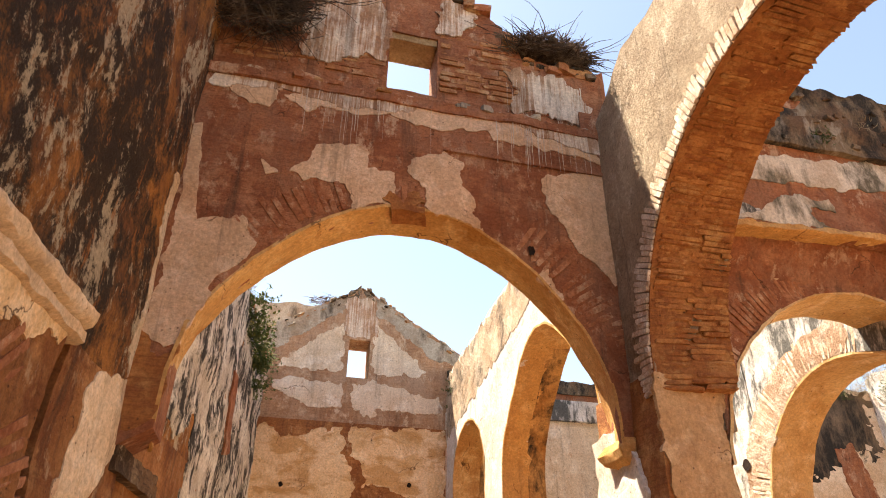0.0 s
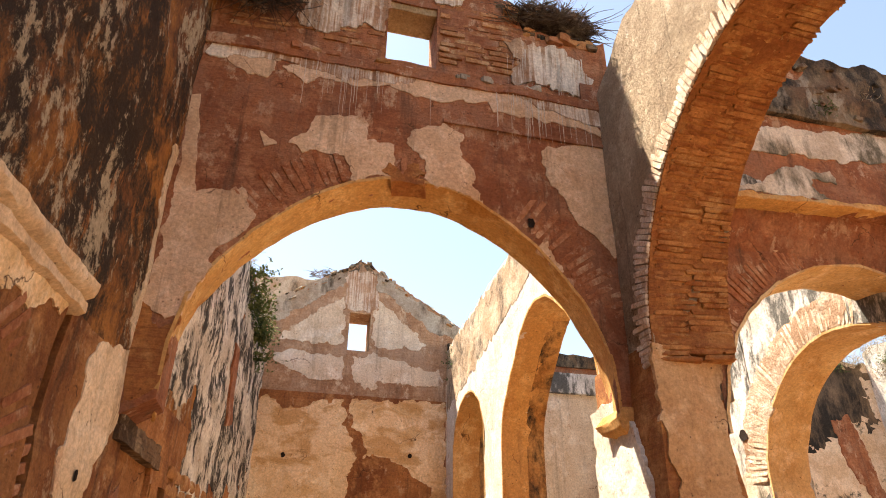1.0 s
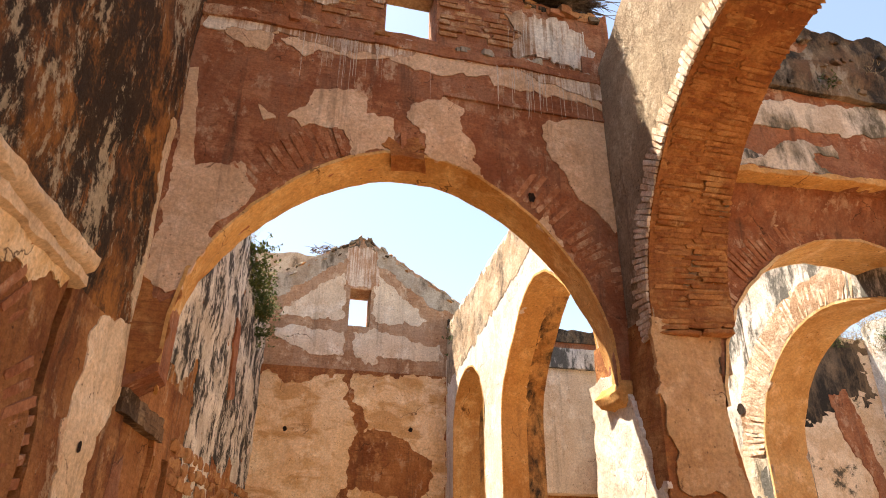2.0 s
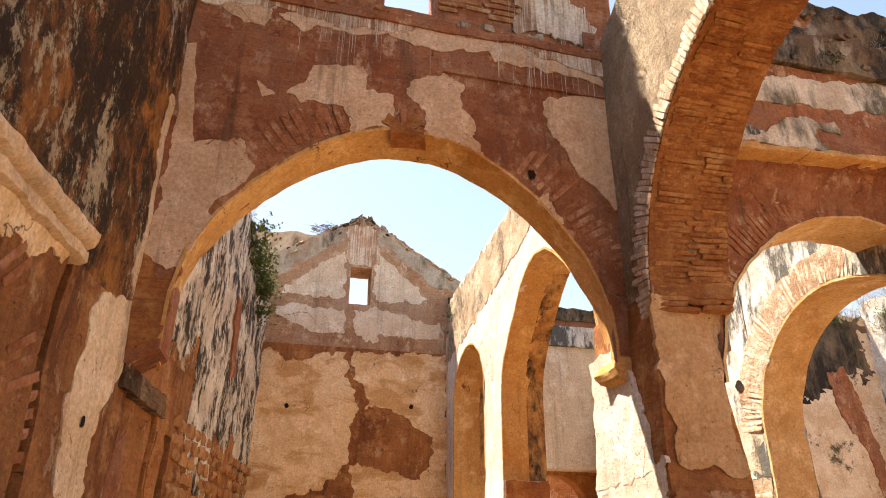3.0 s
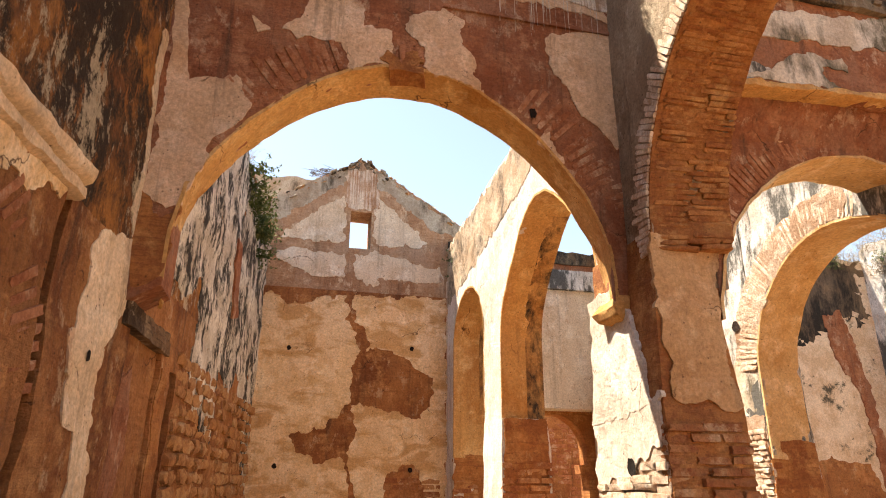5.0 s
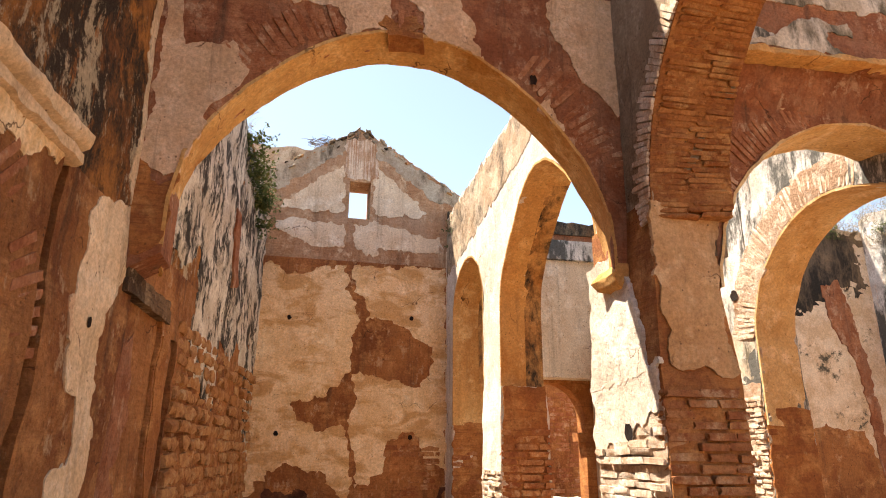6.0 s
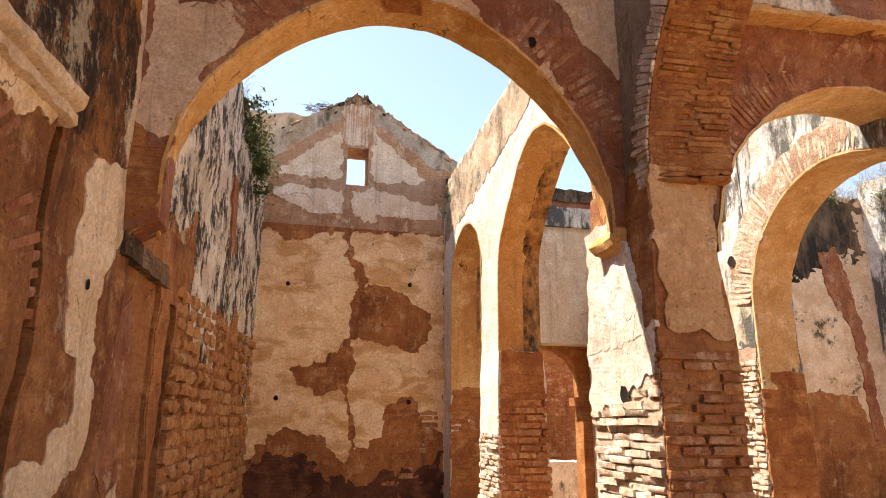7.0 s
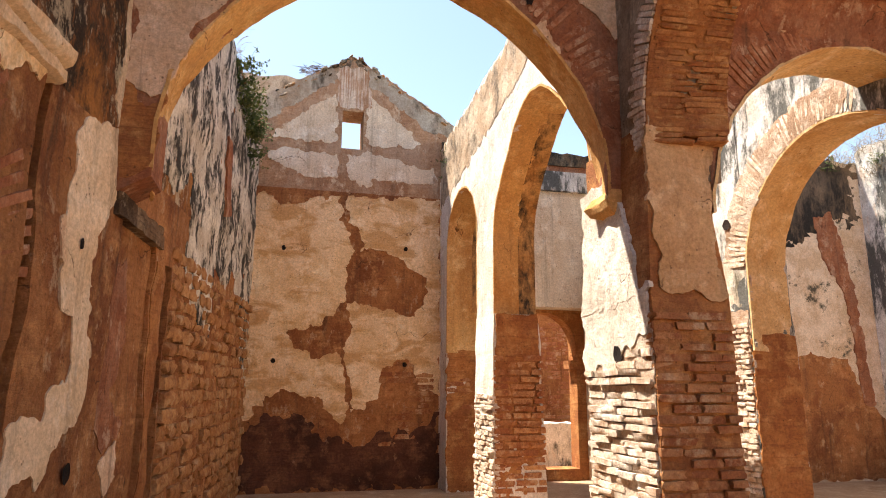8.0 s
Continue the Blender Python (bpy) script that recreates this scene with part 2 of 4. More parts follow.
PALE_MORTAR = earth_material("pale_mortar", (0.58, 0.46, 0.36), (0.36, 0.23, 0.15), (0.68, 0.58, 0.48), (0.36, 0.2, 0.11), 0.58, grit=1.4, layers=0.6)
WHITEWASH = stained_material("thin_whitewash", (0.7, 0.62, 0.52), (0.52, 0.42, 0.32), (0.14, 0.12, 0.085), 0.505, 0.6, 0.1)


# ---- building helpers ----
class Frame:
    """A wall's own axes: a along it, z up, d out of its face."""

    def __init__(self, o, u, n):
        self.o, self.u, self.n = Vector(o), Vector(u).normalized(), Vector(n).normalized()

    def pt(self, a, z, d=0.0):
        p = self.o + self.u * a + self.n * d
        return Vector((p.x, p.y, p.z + z))


def relief(p, amount):
    return amount * (1.5 * noise.fractal(p * 1.6, 0.9, 2.0, 3) + 0.5 * noise.fractal(p * 8.0, 0.9, 2.0, 2))


class Buf:
    def __init__(self):
        self.v, self.f = [], []

    def add(self, verts, faces):
        n = len(self.v)
        self.v += [tuple(p) for p in verts]
        self.f += [tuple(i + n for i in f) for f in faces]

    def mesh(self, name, mat, smooth=True):
        me = bpy.data.meshes.new(name)
        me.from_pydata(self.v, [], self.f)
        me.materials.append(mat)
        if smooth:
            me.polygons.foreach_set("use_smooth", [True] * len(me.polygons))
            me.set_sharp_from_angle(angle=radians(42))
        me.update()
        return me


def value(f, a):
    return f(a) if callable(f) else f


def slab(buf, fr, a0, a1, lo, hi, thick, step=0.08, rough=0.012, edge=0.0, d0=0.0, splay=0.0):
    """A piece of wall between two lines, lo and hi, with an uneven face and back; splay shifts the back's first end."""
    nu = max(2, math.ceil((a1 - a0) / step))
    tall = max(value(hi, a0 + (a1 - a0) * i / 8) - value(lo, a0 + (a1 - a0) * i / 8) for i in range(9))
    nv = max(2, math.ceil(tall / step))
    verts, faces = [], []
    for side in (0, 1):
        for i in range(nu + 1):
            first = a0 + splay * side
            a = first + (a1 - first) * i / nu
            b, t = value(lo, a), value(hi, a)
            for j in range(nv + 1):
                z = b + (t - b) * j / nv
                d = d0 - thick * side
                p = fr.pt(a, z, d)
                d += relief(p, rough)
                if edge and j == nv:
                    z += edge * noise.fractal(p * 5, 0.8, 2.0, 4)
                verts.append(fr.pt(a, z, d))
    w, k = nv + 1, (nu + 1) * (nv + 1)
    for i in range(nu):
        for j in range(nv):
            q = (i * w + j, (i + 1) * w + j, (i + 1) * w + j + 1, i * w + j + 1)
            faces.append(q)
            faces.append(tuple(k + x for x in reversed(q)))
        for j in (0, nv):
            q = (i * w + j, i * w + j + k, (i + 1) * w + j + k, (i + 1) * w + j)
            faces.append(q if j == 0 else q[::-1])
    for j in range(nv):
        for i in (0, nu):
            q = (i * w + j, i * w + j + 1, i * w + j + 1 + k, i * w + j + k)
            faces.append(q if i == 0 else q[::-1])
    buf.add(verts, faces)


def arch_point(ring, angle):
    """A point of the underside of an arch (c, z0, r, lobe); lobe lifts the crown and flattens the haunches."""
    c, z0, r, lobe = ring
    q = r + lobe * math.cos(4 * angle)
    return c + q * math.cos(angle), z0 + q * math.sin(angle)


def arched_wall(buf, fr, front, hi, thick, back=None, step=0.08, rough=0.012, edge=0.0, n=36):
    """The part of a wall over a round arch, in strips that grow narrow towards the springing."""
    nv = max(4, math.ceil((value(hi, front[0]) - front[1]) / step))
    verts, faces = [], []
    for side, ring in ((0, front), (1, back or front)):
        for i in range(n + 1):
            a, b = arch_point(ring, math.pi * (1 - i / n))
            t = value(hi, a)
            for j in range(nv + 1):
                z = b + (t - b) * j / nv
                p = fr.pt(a, z, -thick * side)
                d = -thick * side + relief(p, rough)
                if edge and j == nv:
                    z += edge * noise.fractal(p * 5, 0.8, 2.0, 4)
                if j == 0:
                    z += 0.012 * noise.fractal(p * 6, 0.8, 2.0, 3)
                verts.append(fr.pt(a, z, d))
    w, k, nu = nv + 1, (n + 1) * (nv + 1), n
    for i in range(nu):
        for j in range(nv):
            q = (i * w + j, (i + 1) * w + j, (i + 1) * w + j + 1, i * w + j + 1)
            faces.append(q)
            faces.append(tuple(k + x for x in reversed(q)))
        for j in (0, nv):
            q = (i * w + j, i * w + j + k, (i + 1) * w + j + k, (i + 1) * w + j)
            faces.append(q if j == 0 else q[::-1])
    buf.add(verts, faces)


def loft(buf, sections, rough=0.012, step=0.08):
    """An upright pier through sections (z, x0, x1, y0, y1)."""
    rows = []
    for (za, *a), (zb, *b) in zip(sections, sections[1:]):
        n = max(1, math.ceil((zb - za) / step))
        rows += [(za + (zb - za) * i / n, *[p + (q - p) * i / n for p, q in zip(a, b)]) for i in range(n)]
    rows.append(sections[-1])
    m = 6
    verts, faces = [], []
    for z, x0, x1, y0, y1 in rows:
        ring = [(x0 + (x1 - x0) * i / m, y0) for i in range(m)] + [(x1, y0 + (y1 - y0) * i / m) for i in range(m)]
        ring += [(x1 - (x1 - x0) * i / m, y1) for i in range(m)] + [(x0, y1 - (y1 - y0) * i / m) for i in range(m)]
        cx, cy = (x0 + x1) / 2, (y0 + y1) / 2
        for x, y in ring:
            p = Vector((x, y, z))
            g = relief(p, rough)
            way = Vector((x - cx, y - cy, 0)).normalized()
            verts.append(p + way * g)
    k = 4 * m
    for i in range(len(rows) - 1):
        for j in range(k):
            faces.append((i * k + j, i * k + (j + 1) % k, (i + 1) * k + (j + 1) % k, (i + 1) * k + j))
    faces.append(tuple(reversed(range(k))))
    faces.append(tuple((len(rows) - 1) * k + j for j in range(k)))
    buf.add(verts, faces)


def setting(name, buf, mat, label, category):
    return tagged(new(name, buf.mesh(name, mat)), label, category, "", "structure")


def part(name, buf, mat, parent, label="", smooth=True):
    ob = new(name, buf.mesh(name, mat, smooth))
    ob.parent = parent
    if label:
        tagged(ob, label)
    return ob


# ---- the large structure ----
LEFT = Frame((-1.49, -0.3, 0), (0.103, 1, 0), (1, -0.103, 0))
NEAR = Frame((0, 4.16, 0), (1, 0, 0), (0, -1, 0))
FAR = Frame((0, 9.82, 0), (1, 0, 0), (0, -1, 0))
ARCADE = Frame((2.4, 0, 0), (0, 1, 0), (-1, 0, 0))
AISLE = Frame((0, 3.79, 0), (1, 0, 0), (0, -1, 0))
ARCADE2 = Frame((4.8, 0, 0), (0, 1, 0), (-1, 0, 0))
OUTER = Frame((0, 9.2, 0), (1, 0, 0), (0, -1, 0))

# arches: middle, springing height, radius, lobe; front and back edges
NEAR_RING, NEAR_BACK = (0.721, 3.035, 1.512, 0.042), (0.766, 2.921, 1.611, 0.036)
ARC1_RING, ARC1_BACK = (5.93, 3.22, 1.2, 0.07), (5.93, 3.22, 1.24, 0.07)
SMALL_RING = (8.65, 3.45, 0.78, 0.0)
OVER_RING, OVER_BACK = (2.1, 3.235, 1.72, 0.0), (2.052, 3.267, 1.644, 0.0)
AISLE_RING, AISLE_BACK = (4.3, 2.675, 1.42, 0.015), (4.42, 2.71, 1.425, 0.0)
ARC2_RING, ARC2_BACK = (4.68, 2.715, 1.205, 0.0), (4.69, 2.686, 1.23, 0.0)

ground_buf = Buf()
ground_buf.add([(-2000, -2000, 0), (2000, -2000, 0), (2000, 2000, 0), (-2000, 2000, 0)], [(0, 1, 2, 3)])
setting("ground", ground_buf, GROUND, "trodden brown earth floor of the roofless ruin", "ground")


def near_top(x):
    if x < 1.2:
        return 7.25
    return max(6.6, 7.25 - 1.0 * (x - 1.2)) if x < 1.75 else 6.55


near = Buf()
arched_wall(near, NEAR, NEAR_RING, 5.72, 0.38, NEAR_BACK, n=48)
slab(near, NEAR, -1.3, -0.82, lambda a: 2.74 - 0.6 * min(-0.82 - a, 0.24), 5.72, 0.38)
slab(near, NEAR, 2.26, 2.45, 2.8, 5.95, 0.38, splay=0.13)
slab(near, NEAR, -1.3, 0.44, 5.72, near_top, 0.36, edge=0.05, d0=-0.06)
slab(near, NEAR, 0.44, 0.9, 5.72, 5.87, 0.36, edge=0.02, d0=-0.06)
slab(near, NEAR, 0.44, 0.9, 6.6, near_top, 0.36, edge=0.05, d0=-0.06)
slab(near, NEAR, 0.9, 2.6, 5.72, near_top, 0.36, edge=0.06, d0=-0.06)
slab(near, NEAR, 0.95, 2.42, 5.2, 5.235, 0.06, 0.05, 0.012, edge=0.01, d0=0.022)
slab(near, NEAR, -1.1, 2.42, 5.63, 5.73, 0.12, 0.05, 0.022, edge=0.04, d0=0.035)
near_wall = setting("wall_crossing", near, CLAY, "cracked red-brown rendered wall with a wide round arch and flaking plaster", "wall")

far = Buf()


def gable(x):
    return 6.72 - 0.62 * abs(x - 0.92) if x > 0.92 else 6.72 - 0.64 * abs(x - 0.92)


slab(far, FAR, -0.9, 2.38, 0, 4.4, 0.5, 0.12)
gable_buf = Buf()
slab(gable_buf, FAR, -0.9, 0.78, 4.4, gable, 0.5, 0.12, edge=0.04, d0=-0.03)
slab(gable_buf, FAR, 0.78, 1.12, 4.4, 5.12, 0.5, 0.12, d0=-0.03)
slab(gable_buf, FAR, 0.78, 1.12, 5.76, gable, 0.5, 0.12, edge=0.03, d0=-0.03)
slab(gable_buf, FAR, 1.12, 2.85, 4.4, gable, 0.5, 0.12, edge=0.04, d0=-0.03)
far_wall = setting("wall_gable", far, CLAY_DARK, "tall gabled end wall, brown earth render under flaking beige plaster", "wall")
part("gable_face", gable_buf, DUSTY, far_wall, "dusty brown gable with a small window opening")

left = Buf()
slab(left, LEFT, -4.0, 4.62, 2.95, 7.6, 0.6, 0.09, 0.02, edge=0.05)
slab(left, LEFT, 4.62, 5.8, 2.95, 5.7, 0.6, 0.1, 0.02, edge=0.08)
slab(left, LEFT, 5.8, 10.25, 2.95, lambda a: 5.7 - 0.16 * (a - 5.8), 0.6, 0.1, 0.02, edge=0.12)
left_wall = setting("wall_side", left, BLACKENED, "tall side wall, black-streaked limewash peeling off orange earth", "wall")
low = Buf()
slab(low, LEFT, -4.0, 3.5, 0, 2.95, 0.6, 0.09, 0.02)
slab(low, LEFT, 3.5, 3.6, 0, 2.95, 0.4, 0.05, 0.02, d0=-0.13)
slab(low, LEFT, 3.6, 4.65, 0, 2.95, 0.6, 0.09, 0.02)
slab(low, LEFT, 4.65, 5.5, 0, 2.5, 0.3, 0.08, 0.012, d0=-0.04)
slab(low, LEFT, 4.65, 5.5, 2.5, 2.95, 0.6, 0.08, 0.02)
slab(low, LEFT, 5.5, 5.76, 0, 2.95, 0.6, 0.06, 0.02)
slab(low, LEFT, 5.76, 5.92, 0, 2.4, 0.4, 0.06, 0.02, d0=-0.12)
slab(low, LEFT, 5.76, 5.92, 2.4, 2.95, 0.6, 0.06, 0.02)
slab(low, LEFT, 5.92, 10.25, 0, 2.95, 0.6, 0.1, 0.02)
part("earth_face", low, CLAY_DARK, left_wall, "bare brown earth below the plaster")

arcade = Buf()
TOP1 = lambda y: 5.45 - 0.07 * (y - 6.8)
arched_wall(arcade, ARCADE, ARC1_RING, TOP1, 0.52, ARC1_BACK, edge=0.05)
arched_wall(arcade, ARCADE, SMALL_RING, TOP1, 0.52, edge=0.05)
slab(arcade, ARCADE, 4.3, 4.665, 2.0, TOP1, 0.52, edge=0.05)
slab(arcade, ARCADE, 7.195, 7.87, 2.0, TOP1, 0.52, edge=0.05, splay=0.06)
slab(arcade, ARCADE, 9.43, 9.9, 0, TOP1, 0.52, edge=0.05)
loft(arcade, [(0, 2.36, 2.98, 7.12, 7.84), (1.95, 2.36, 2.94, 7.14, 7.84), (2.3, 2.39, 2.92, 7.17, 7.86)])
arcade_wall = setting("wall_arcade", arcade, LIME, "sunlit limewashed arcade wall with two round arches and a ragged top", "wall")

front = Buf()
TOP0 = lambda y: 6.15 if y < 3.5 else 6.15 - 0.5 * (y - 3.5)
arched_wall(front, ARCADE, OVER_RING, TOP0, 0.55, OVER_BACK, edge=0.04, n=44)
slab(front, ARCADE, 3.8, 4.16, 2.9, TOP0, 0.55)
slab(front, ARCADE, -1.6, 0.38, 0, 6.15, 0.55, 0.15)
front_wall = setting("wall_overhead_arch", front, ROUGHCAST, "rough plastered wall over a wide brick arch", "wall")

pier = Buf()
loft(pier, [(0, 2.34, 2.93, 3.78, 4.72), (1.98, 2.34, 2.92, 3.78, 4.72), (2.1, 2.345, 2.93, 3.8, 4.72), (2.7, 2.36, 2.86, 3.8, 4.72), (3.3, 2.39, 2.95, 3.8, 4.72)])
pier_ob = setting("wall_pier", pier, ORANGE, "brick pier with worn plaster above its bare courses", "pillar")

aisle = Buf()
arched_wall(aisle, AISLE, AISLE_RING, 4.5, 0.5, AISLE_BACK)
slab(aisle, AISLE, 2.93, 5.7, 4.45, 6.0, 0.8, edge=0.05, d0=0.31)
slab(aisle, AISLE, 5.735, 6.2, 0, 4.45, 0.5, splay=0.11)
aisle_wall = setting("wall_aisle", aisle, CLAY, "red earth wall with a round arch, ledge and stained coping", "wall")

arcade2 = Buf()
arched_wall(arcade2, ARCADE2, ARC2_RING, 5.0, 0.5, ARC2_BACK, edge=0.05)
slab(arcade2, ARCADE2, 5.9, 9.3, 2.3, 5.0, 0.5, edge=0.05)
loft(arcade2, [(0, 4.79, 5.36, 5.91, 6.9), (1.95, 4.79, 5.34, 5.9, 6.9), (2.78, 4.8, 5.3, 5.9, 6.9)])
arcade2_wall = setting("wall_second_arcade", arcade2, LICHEN, "second arcade wall, sunlit limewash with grey lichen", "wall")

back = Buf()
slab(back, FAR, 2.38, 3.35, 0, 4.68, 0.36, 0.12)
slab(back, FAR, 3.35, 4.98, 2.73, 4.68, 0.36, 0.12)
slab(back, FAR, 4.98, 6.0, 0, 4.68, 0.36, 0.12)
back_wall = setting("wall_aisle_end", back, CHALKY, "end wall of the aisle with a door recess and stained cornice", "wall")
inner = Buf()
DOORWAY = Frame((0, 10.18, 0), (1, 0, 0), (0, -1, 0))
arched_wall(inner, DOORWAY, (4.27, 2.13, 0.55, 0.0), 3.2, 0.3, n=20)
slab(inner, DOORWAY, 4.82, 5.3, 0, 3.2, 0.3)
slab(inner, DOORWAY, 3.0, 3.72, 0, 3.2, 0.3)
slab(inner, DOORWAY, 4.72, 4.82, 1.76, 1.9, 0.3, 0.05)
slab(inner, DOORWAY, 3.7, 4.82, 0, 0.18, 0.36, 0.1, d0=0.02)
part("horseshoe_door_surround", inner, ORANGE, back_wall, "bare brown horseshoe doorway inside the recess")
cornice = Buf()
slab(cornice, FAR, 2.4, 6.0, 4.68, 5.02, 0.44, 0.12, d0=0.08)
part("stained_cornice", cornice, LICHEN, back_wall, "grey-green lichened cornice band")
cornice = Buf()
slab(cornice, FAR, 2.4, 6.0, 5.02, 5.14, 0.36, 0.12, d0=0.0)
part("frieze", cornice, CLAY, back_wall, "thin bare red band")
cornice = Buf()
slab(cornice, FAR, 2.4, 6.0, 5.14, 5.36, 0.4, 0.1, 0.02, edge=0.06, d0=0.04)
part("coping", cornice, COPING, back_wall, "blackened coping")

outer = Buf()
slab(outer, OUTER, 5.3, 10.1, 0, 5.45, 0.5, 0.15, edge=0.1)
outer_wall = setting("wall_outer_end", outer, WASHED, "end wall with black water stains and weeds along its top", "wall")
side = Buf()
slab(side, Frame((10.0, 0, 0), (0, 1, 0), (-1, 0, 0)), 2.0, 9.2, 0, 5.7, 0.5, 0.2, edge=0.1)
side_wall = setting("wall_outer_side", side, LICHEN, "sunlit pale outer wall with dark lichen stains", "wall")

# added wall behind the camera, never in view: throws warm sunlight back
behind = Buf()
slab(behind, Frame((0, -9.0, 0), (1, 0, 0), (0, 1, 0)), -2.2, 10.5, 0, 4.6, 0.5, 0.25, edge=0.08)
setting("bounce_wall_behind", behind, ORANGE, "unseen plain earth wall added to close the ruin and bounce warm sunlight", "wall")


# ---- plaster that still clings to the walls ----
def inside(poly, x, y):
    hit = np.zeros(x.shape, bool)
    for (xa, ya), (xb, yb) in zip(poly, np.roll(poly, -1, 0)):
        cross = (ya > y) != (yb > y)
        hit ^= cross & (x < (xb - xa) * (y - ya) / (yb - ya + 1e-12) + xa)
    return hit


def ragged(outline, seed, amount):
    """The outline in short steps, broken up as torn plaster is."""
    pts, out = np.array(outline, float), []
    for p, q in zip(pts, np.roll(pts, -1, 0)):
        n = max(1, int(np.hypot(*(q - p)) / 0.018))
        for i in range(n):
            m = p + (q - p) * i / n
            v = Vector((m[0] * 6.0, m[1] * 6.0, seed))
            out.append(m + amount * np.array([noise.fractal(v, 0.7, 2.1, 5), noise.fractal(v + Vector((9, 4, 2)), 0.7, 2.1, 5)]))
    return np.array(out)


def clinging(parent, fr, outline, mat, name="plaster_patch", label="", d0=0.0, rough=0.012, step=0.024, lift=0.008, tear=0.045, seed=1.0):
    """A sheet of plaster about a centimetre thick that follows the uneven wall under it."""
    line = ragged(outline, seed + len(outline), tear)
    lo, hi = line.min(0), line.max(0)
    nx, ny = [int(math.ceil(v / step)) + 1 for v in hi - lo]
    xs, ys = lo[0] + step * np.arange(nx + 1), lo[1] + step * np.arange(ny + 1)
    cx, cy = np.meshgrid(xs[:-1] + step / 2, ys[:-1] + step / 2, indexing="ij")
    keep = inside(line, cx, cy)
    count = np.zeros((nx + 1, ny + 1), int)
    for i, j in ((0, 0), (1, 0), (0, 1), (1, 1)):
        count[i:nx + i, j:ny + j] += keep
    number, verts, rim = {}, [], set()
    for i, j in zip(*np.nonzero(count)):
        a, z = xs[i], ys[j]
        if count[i, j] < 4:
            near_i = np.argmin((line[:, 0] - a) ** 2 + (line[:, 1] - z) ** 2)
            if np.hypot(*(line[near_i] - (a, z))) < 1.3 * step:
                a, z = line[near_i]
            rim.add((i, j))
        number[i, j] = len(verts)
        d = d0 + relief(fr.pt(a, z, d0), rough) + lift
        verts.append(fr.pt(a, z, d))
    faces, edges = [], {}
    for i, j in zip(*np.nonzero(keep)):
        q = [number[i, j], number[i + 1, j], number[i + 1, j + 1], number[i, j + 1]]
        faces.append(tuple(q))
        for e in zip(q, q[1:] + q[:1]):
            if (e[1], e[0]) in edges:
                del edges[(e[1], e[0])]
            else:
                edges[e] = 1
    low_of = {}
    for a, b in edges:
        for k in (a, b):
            if k not in low_of:
                low_of[k] = len(verts)
                verts += [verts[k], verts[k] - fr.n * (lift + 0.02)]
        faces.append((low_of[b], low_of[a], low_of[a] + 1, low_of[b] + 1))
    buf = Buf()
    buf.add(verts, faces)
    return part(name, buf, mat, parent, label)


clinging(near_wall, NEAR, [(-1.0, 4.2), (-0.87, 4.24), (-0.66, 4.26), (-0.53, 4.32), (-0.49, 4.2), (-0.42, 4.06), (-0.62, 3.76), (-0.72, 3.56), (-0.78, 3.3), (-0.9, 3.2), (-1.03, 3.35), (-1.0, 3.71)], PINK)
clinging(near_wall, NEAR, [(-1.06, 3.4), (-0.9, 3.22), (-0.79, 3.3), (-0.83, 2.78), (-1.02, 2.68)], ORANGE, lift=0.006, label="bare orange earth above the arch foot")
clinging(near_wall, NEAR, [(-1.0, 4.2), (-1.0, 4.5), (-1.05, 5.07), (-0.98, 5.11), (-0.91, 4.66), (-0.86, 4.22)], PINK, step=0.025, tear=0.015)
clinging(near_wall, NEAR, [(-0.25, 4.74), (-0.15, 4.93), (-0.1, 5.07), (0.31, 5.13), (0.33, 4.91), (0.56, 4.91), (0.57, 4.59), (0.22, 4.5), (0.22, 4.63), (0.14, 4.72), (-0.06, 4.75), (-0.16, 4.69)], PINK)
clinging(near_wall, NEAR, [(-0.42, 5.5), (-0.1, 5.66), (0.47, 5.7), (1.34, 5.64), (2.4, 5.7), (2.4, 5.34), (2.02, 5.42), (1.72, 5.41), (1.38, 5.4), (1.36, 5.51), (0.7, 5.41), (0.48, 5.49), (-0.22, 5.42)], PINK, tear=0.05)
clinging(near_wall, NEAR, [(-0.95, 5.55), (-0.42, 5.6), (-0.49, 5.34), (-0.67, 5.36)], PINK)
clinging(near_wall, NEAR, [(0.62, 5.01), (0.71, 5.08), (0.98, 5.2), (1.14, 5.11), (1.12, 4.87), (1.22, 4.72), (1.21, 4.63), (1.32, 4.43), (1.03, 4.56), (0.82, 4.61), (0.8, 4.7), (0.77, 4.87), (0.64, 4.92)], PINK)
clinging(near_wall, NEAR, [(1.8, 5.05), (2.05, 5.17), (2.4, 5.22), (2.42, 5.14), (2.42, 4.7), (2.42, 4.2), (2.39, 4.12), (2.12, 4.37), (1.99, 4.57), (1.84, 4.82)], PINK)
clinging(near_wall, NEAR, [(-0.51, 4.87), (-0.41, 4.78), (-0.34, 4.74), (-0.44, 4.71)], PINK, step=0.02, tear=0.015)
clinging(near_wall, NEAR, [(-0.32, 6.5), (-0.25, 7.15), (0.36, 7.15), (0.4, 6.6), (0.38, 6.2), (0.1, 6.16), (-0.02, 6.05), (-0.3, 6.12)], DRIPPED, d0=-0.06, lift=0.02, tear=0.1, label="white lime runs over brown earth")
clinging(near_wall, NEAR, [(0.9, 6.68), (0.95, 7.2), (1.3, 7.1), (1.3, 6.9), (1.05, 6.7)], DRIPPED, d0=-0.06, lift=0.02, tear=0.08)
clinging(near_wall, NEAR, [(1.62, 5.85), (1.62, 6.4), (2.1, 6.35), (2.4, 6.1), (2.4, 5.85)], DRIPPED, d0=-0.06, lift=0.02, tear=0.1)
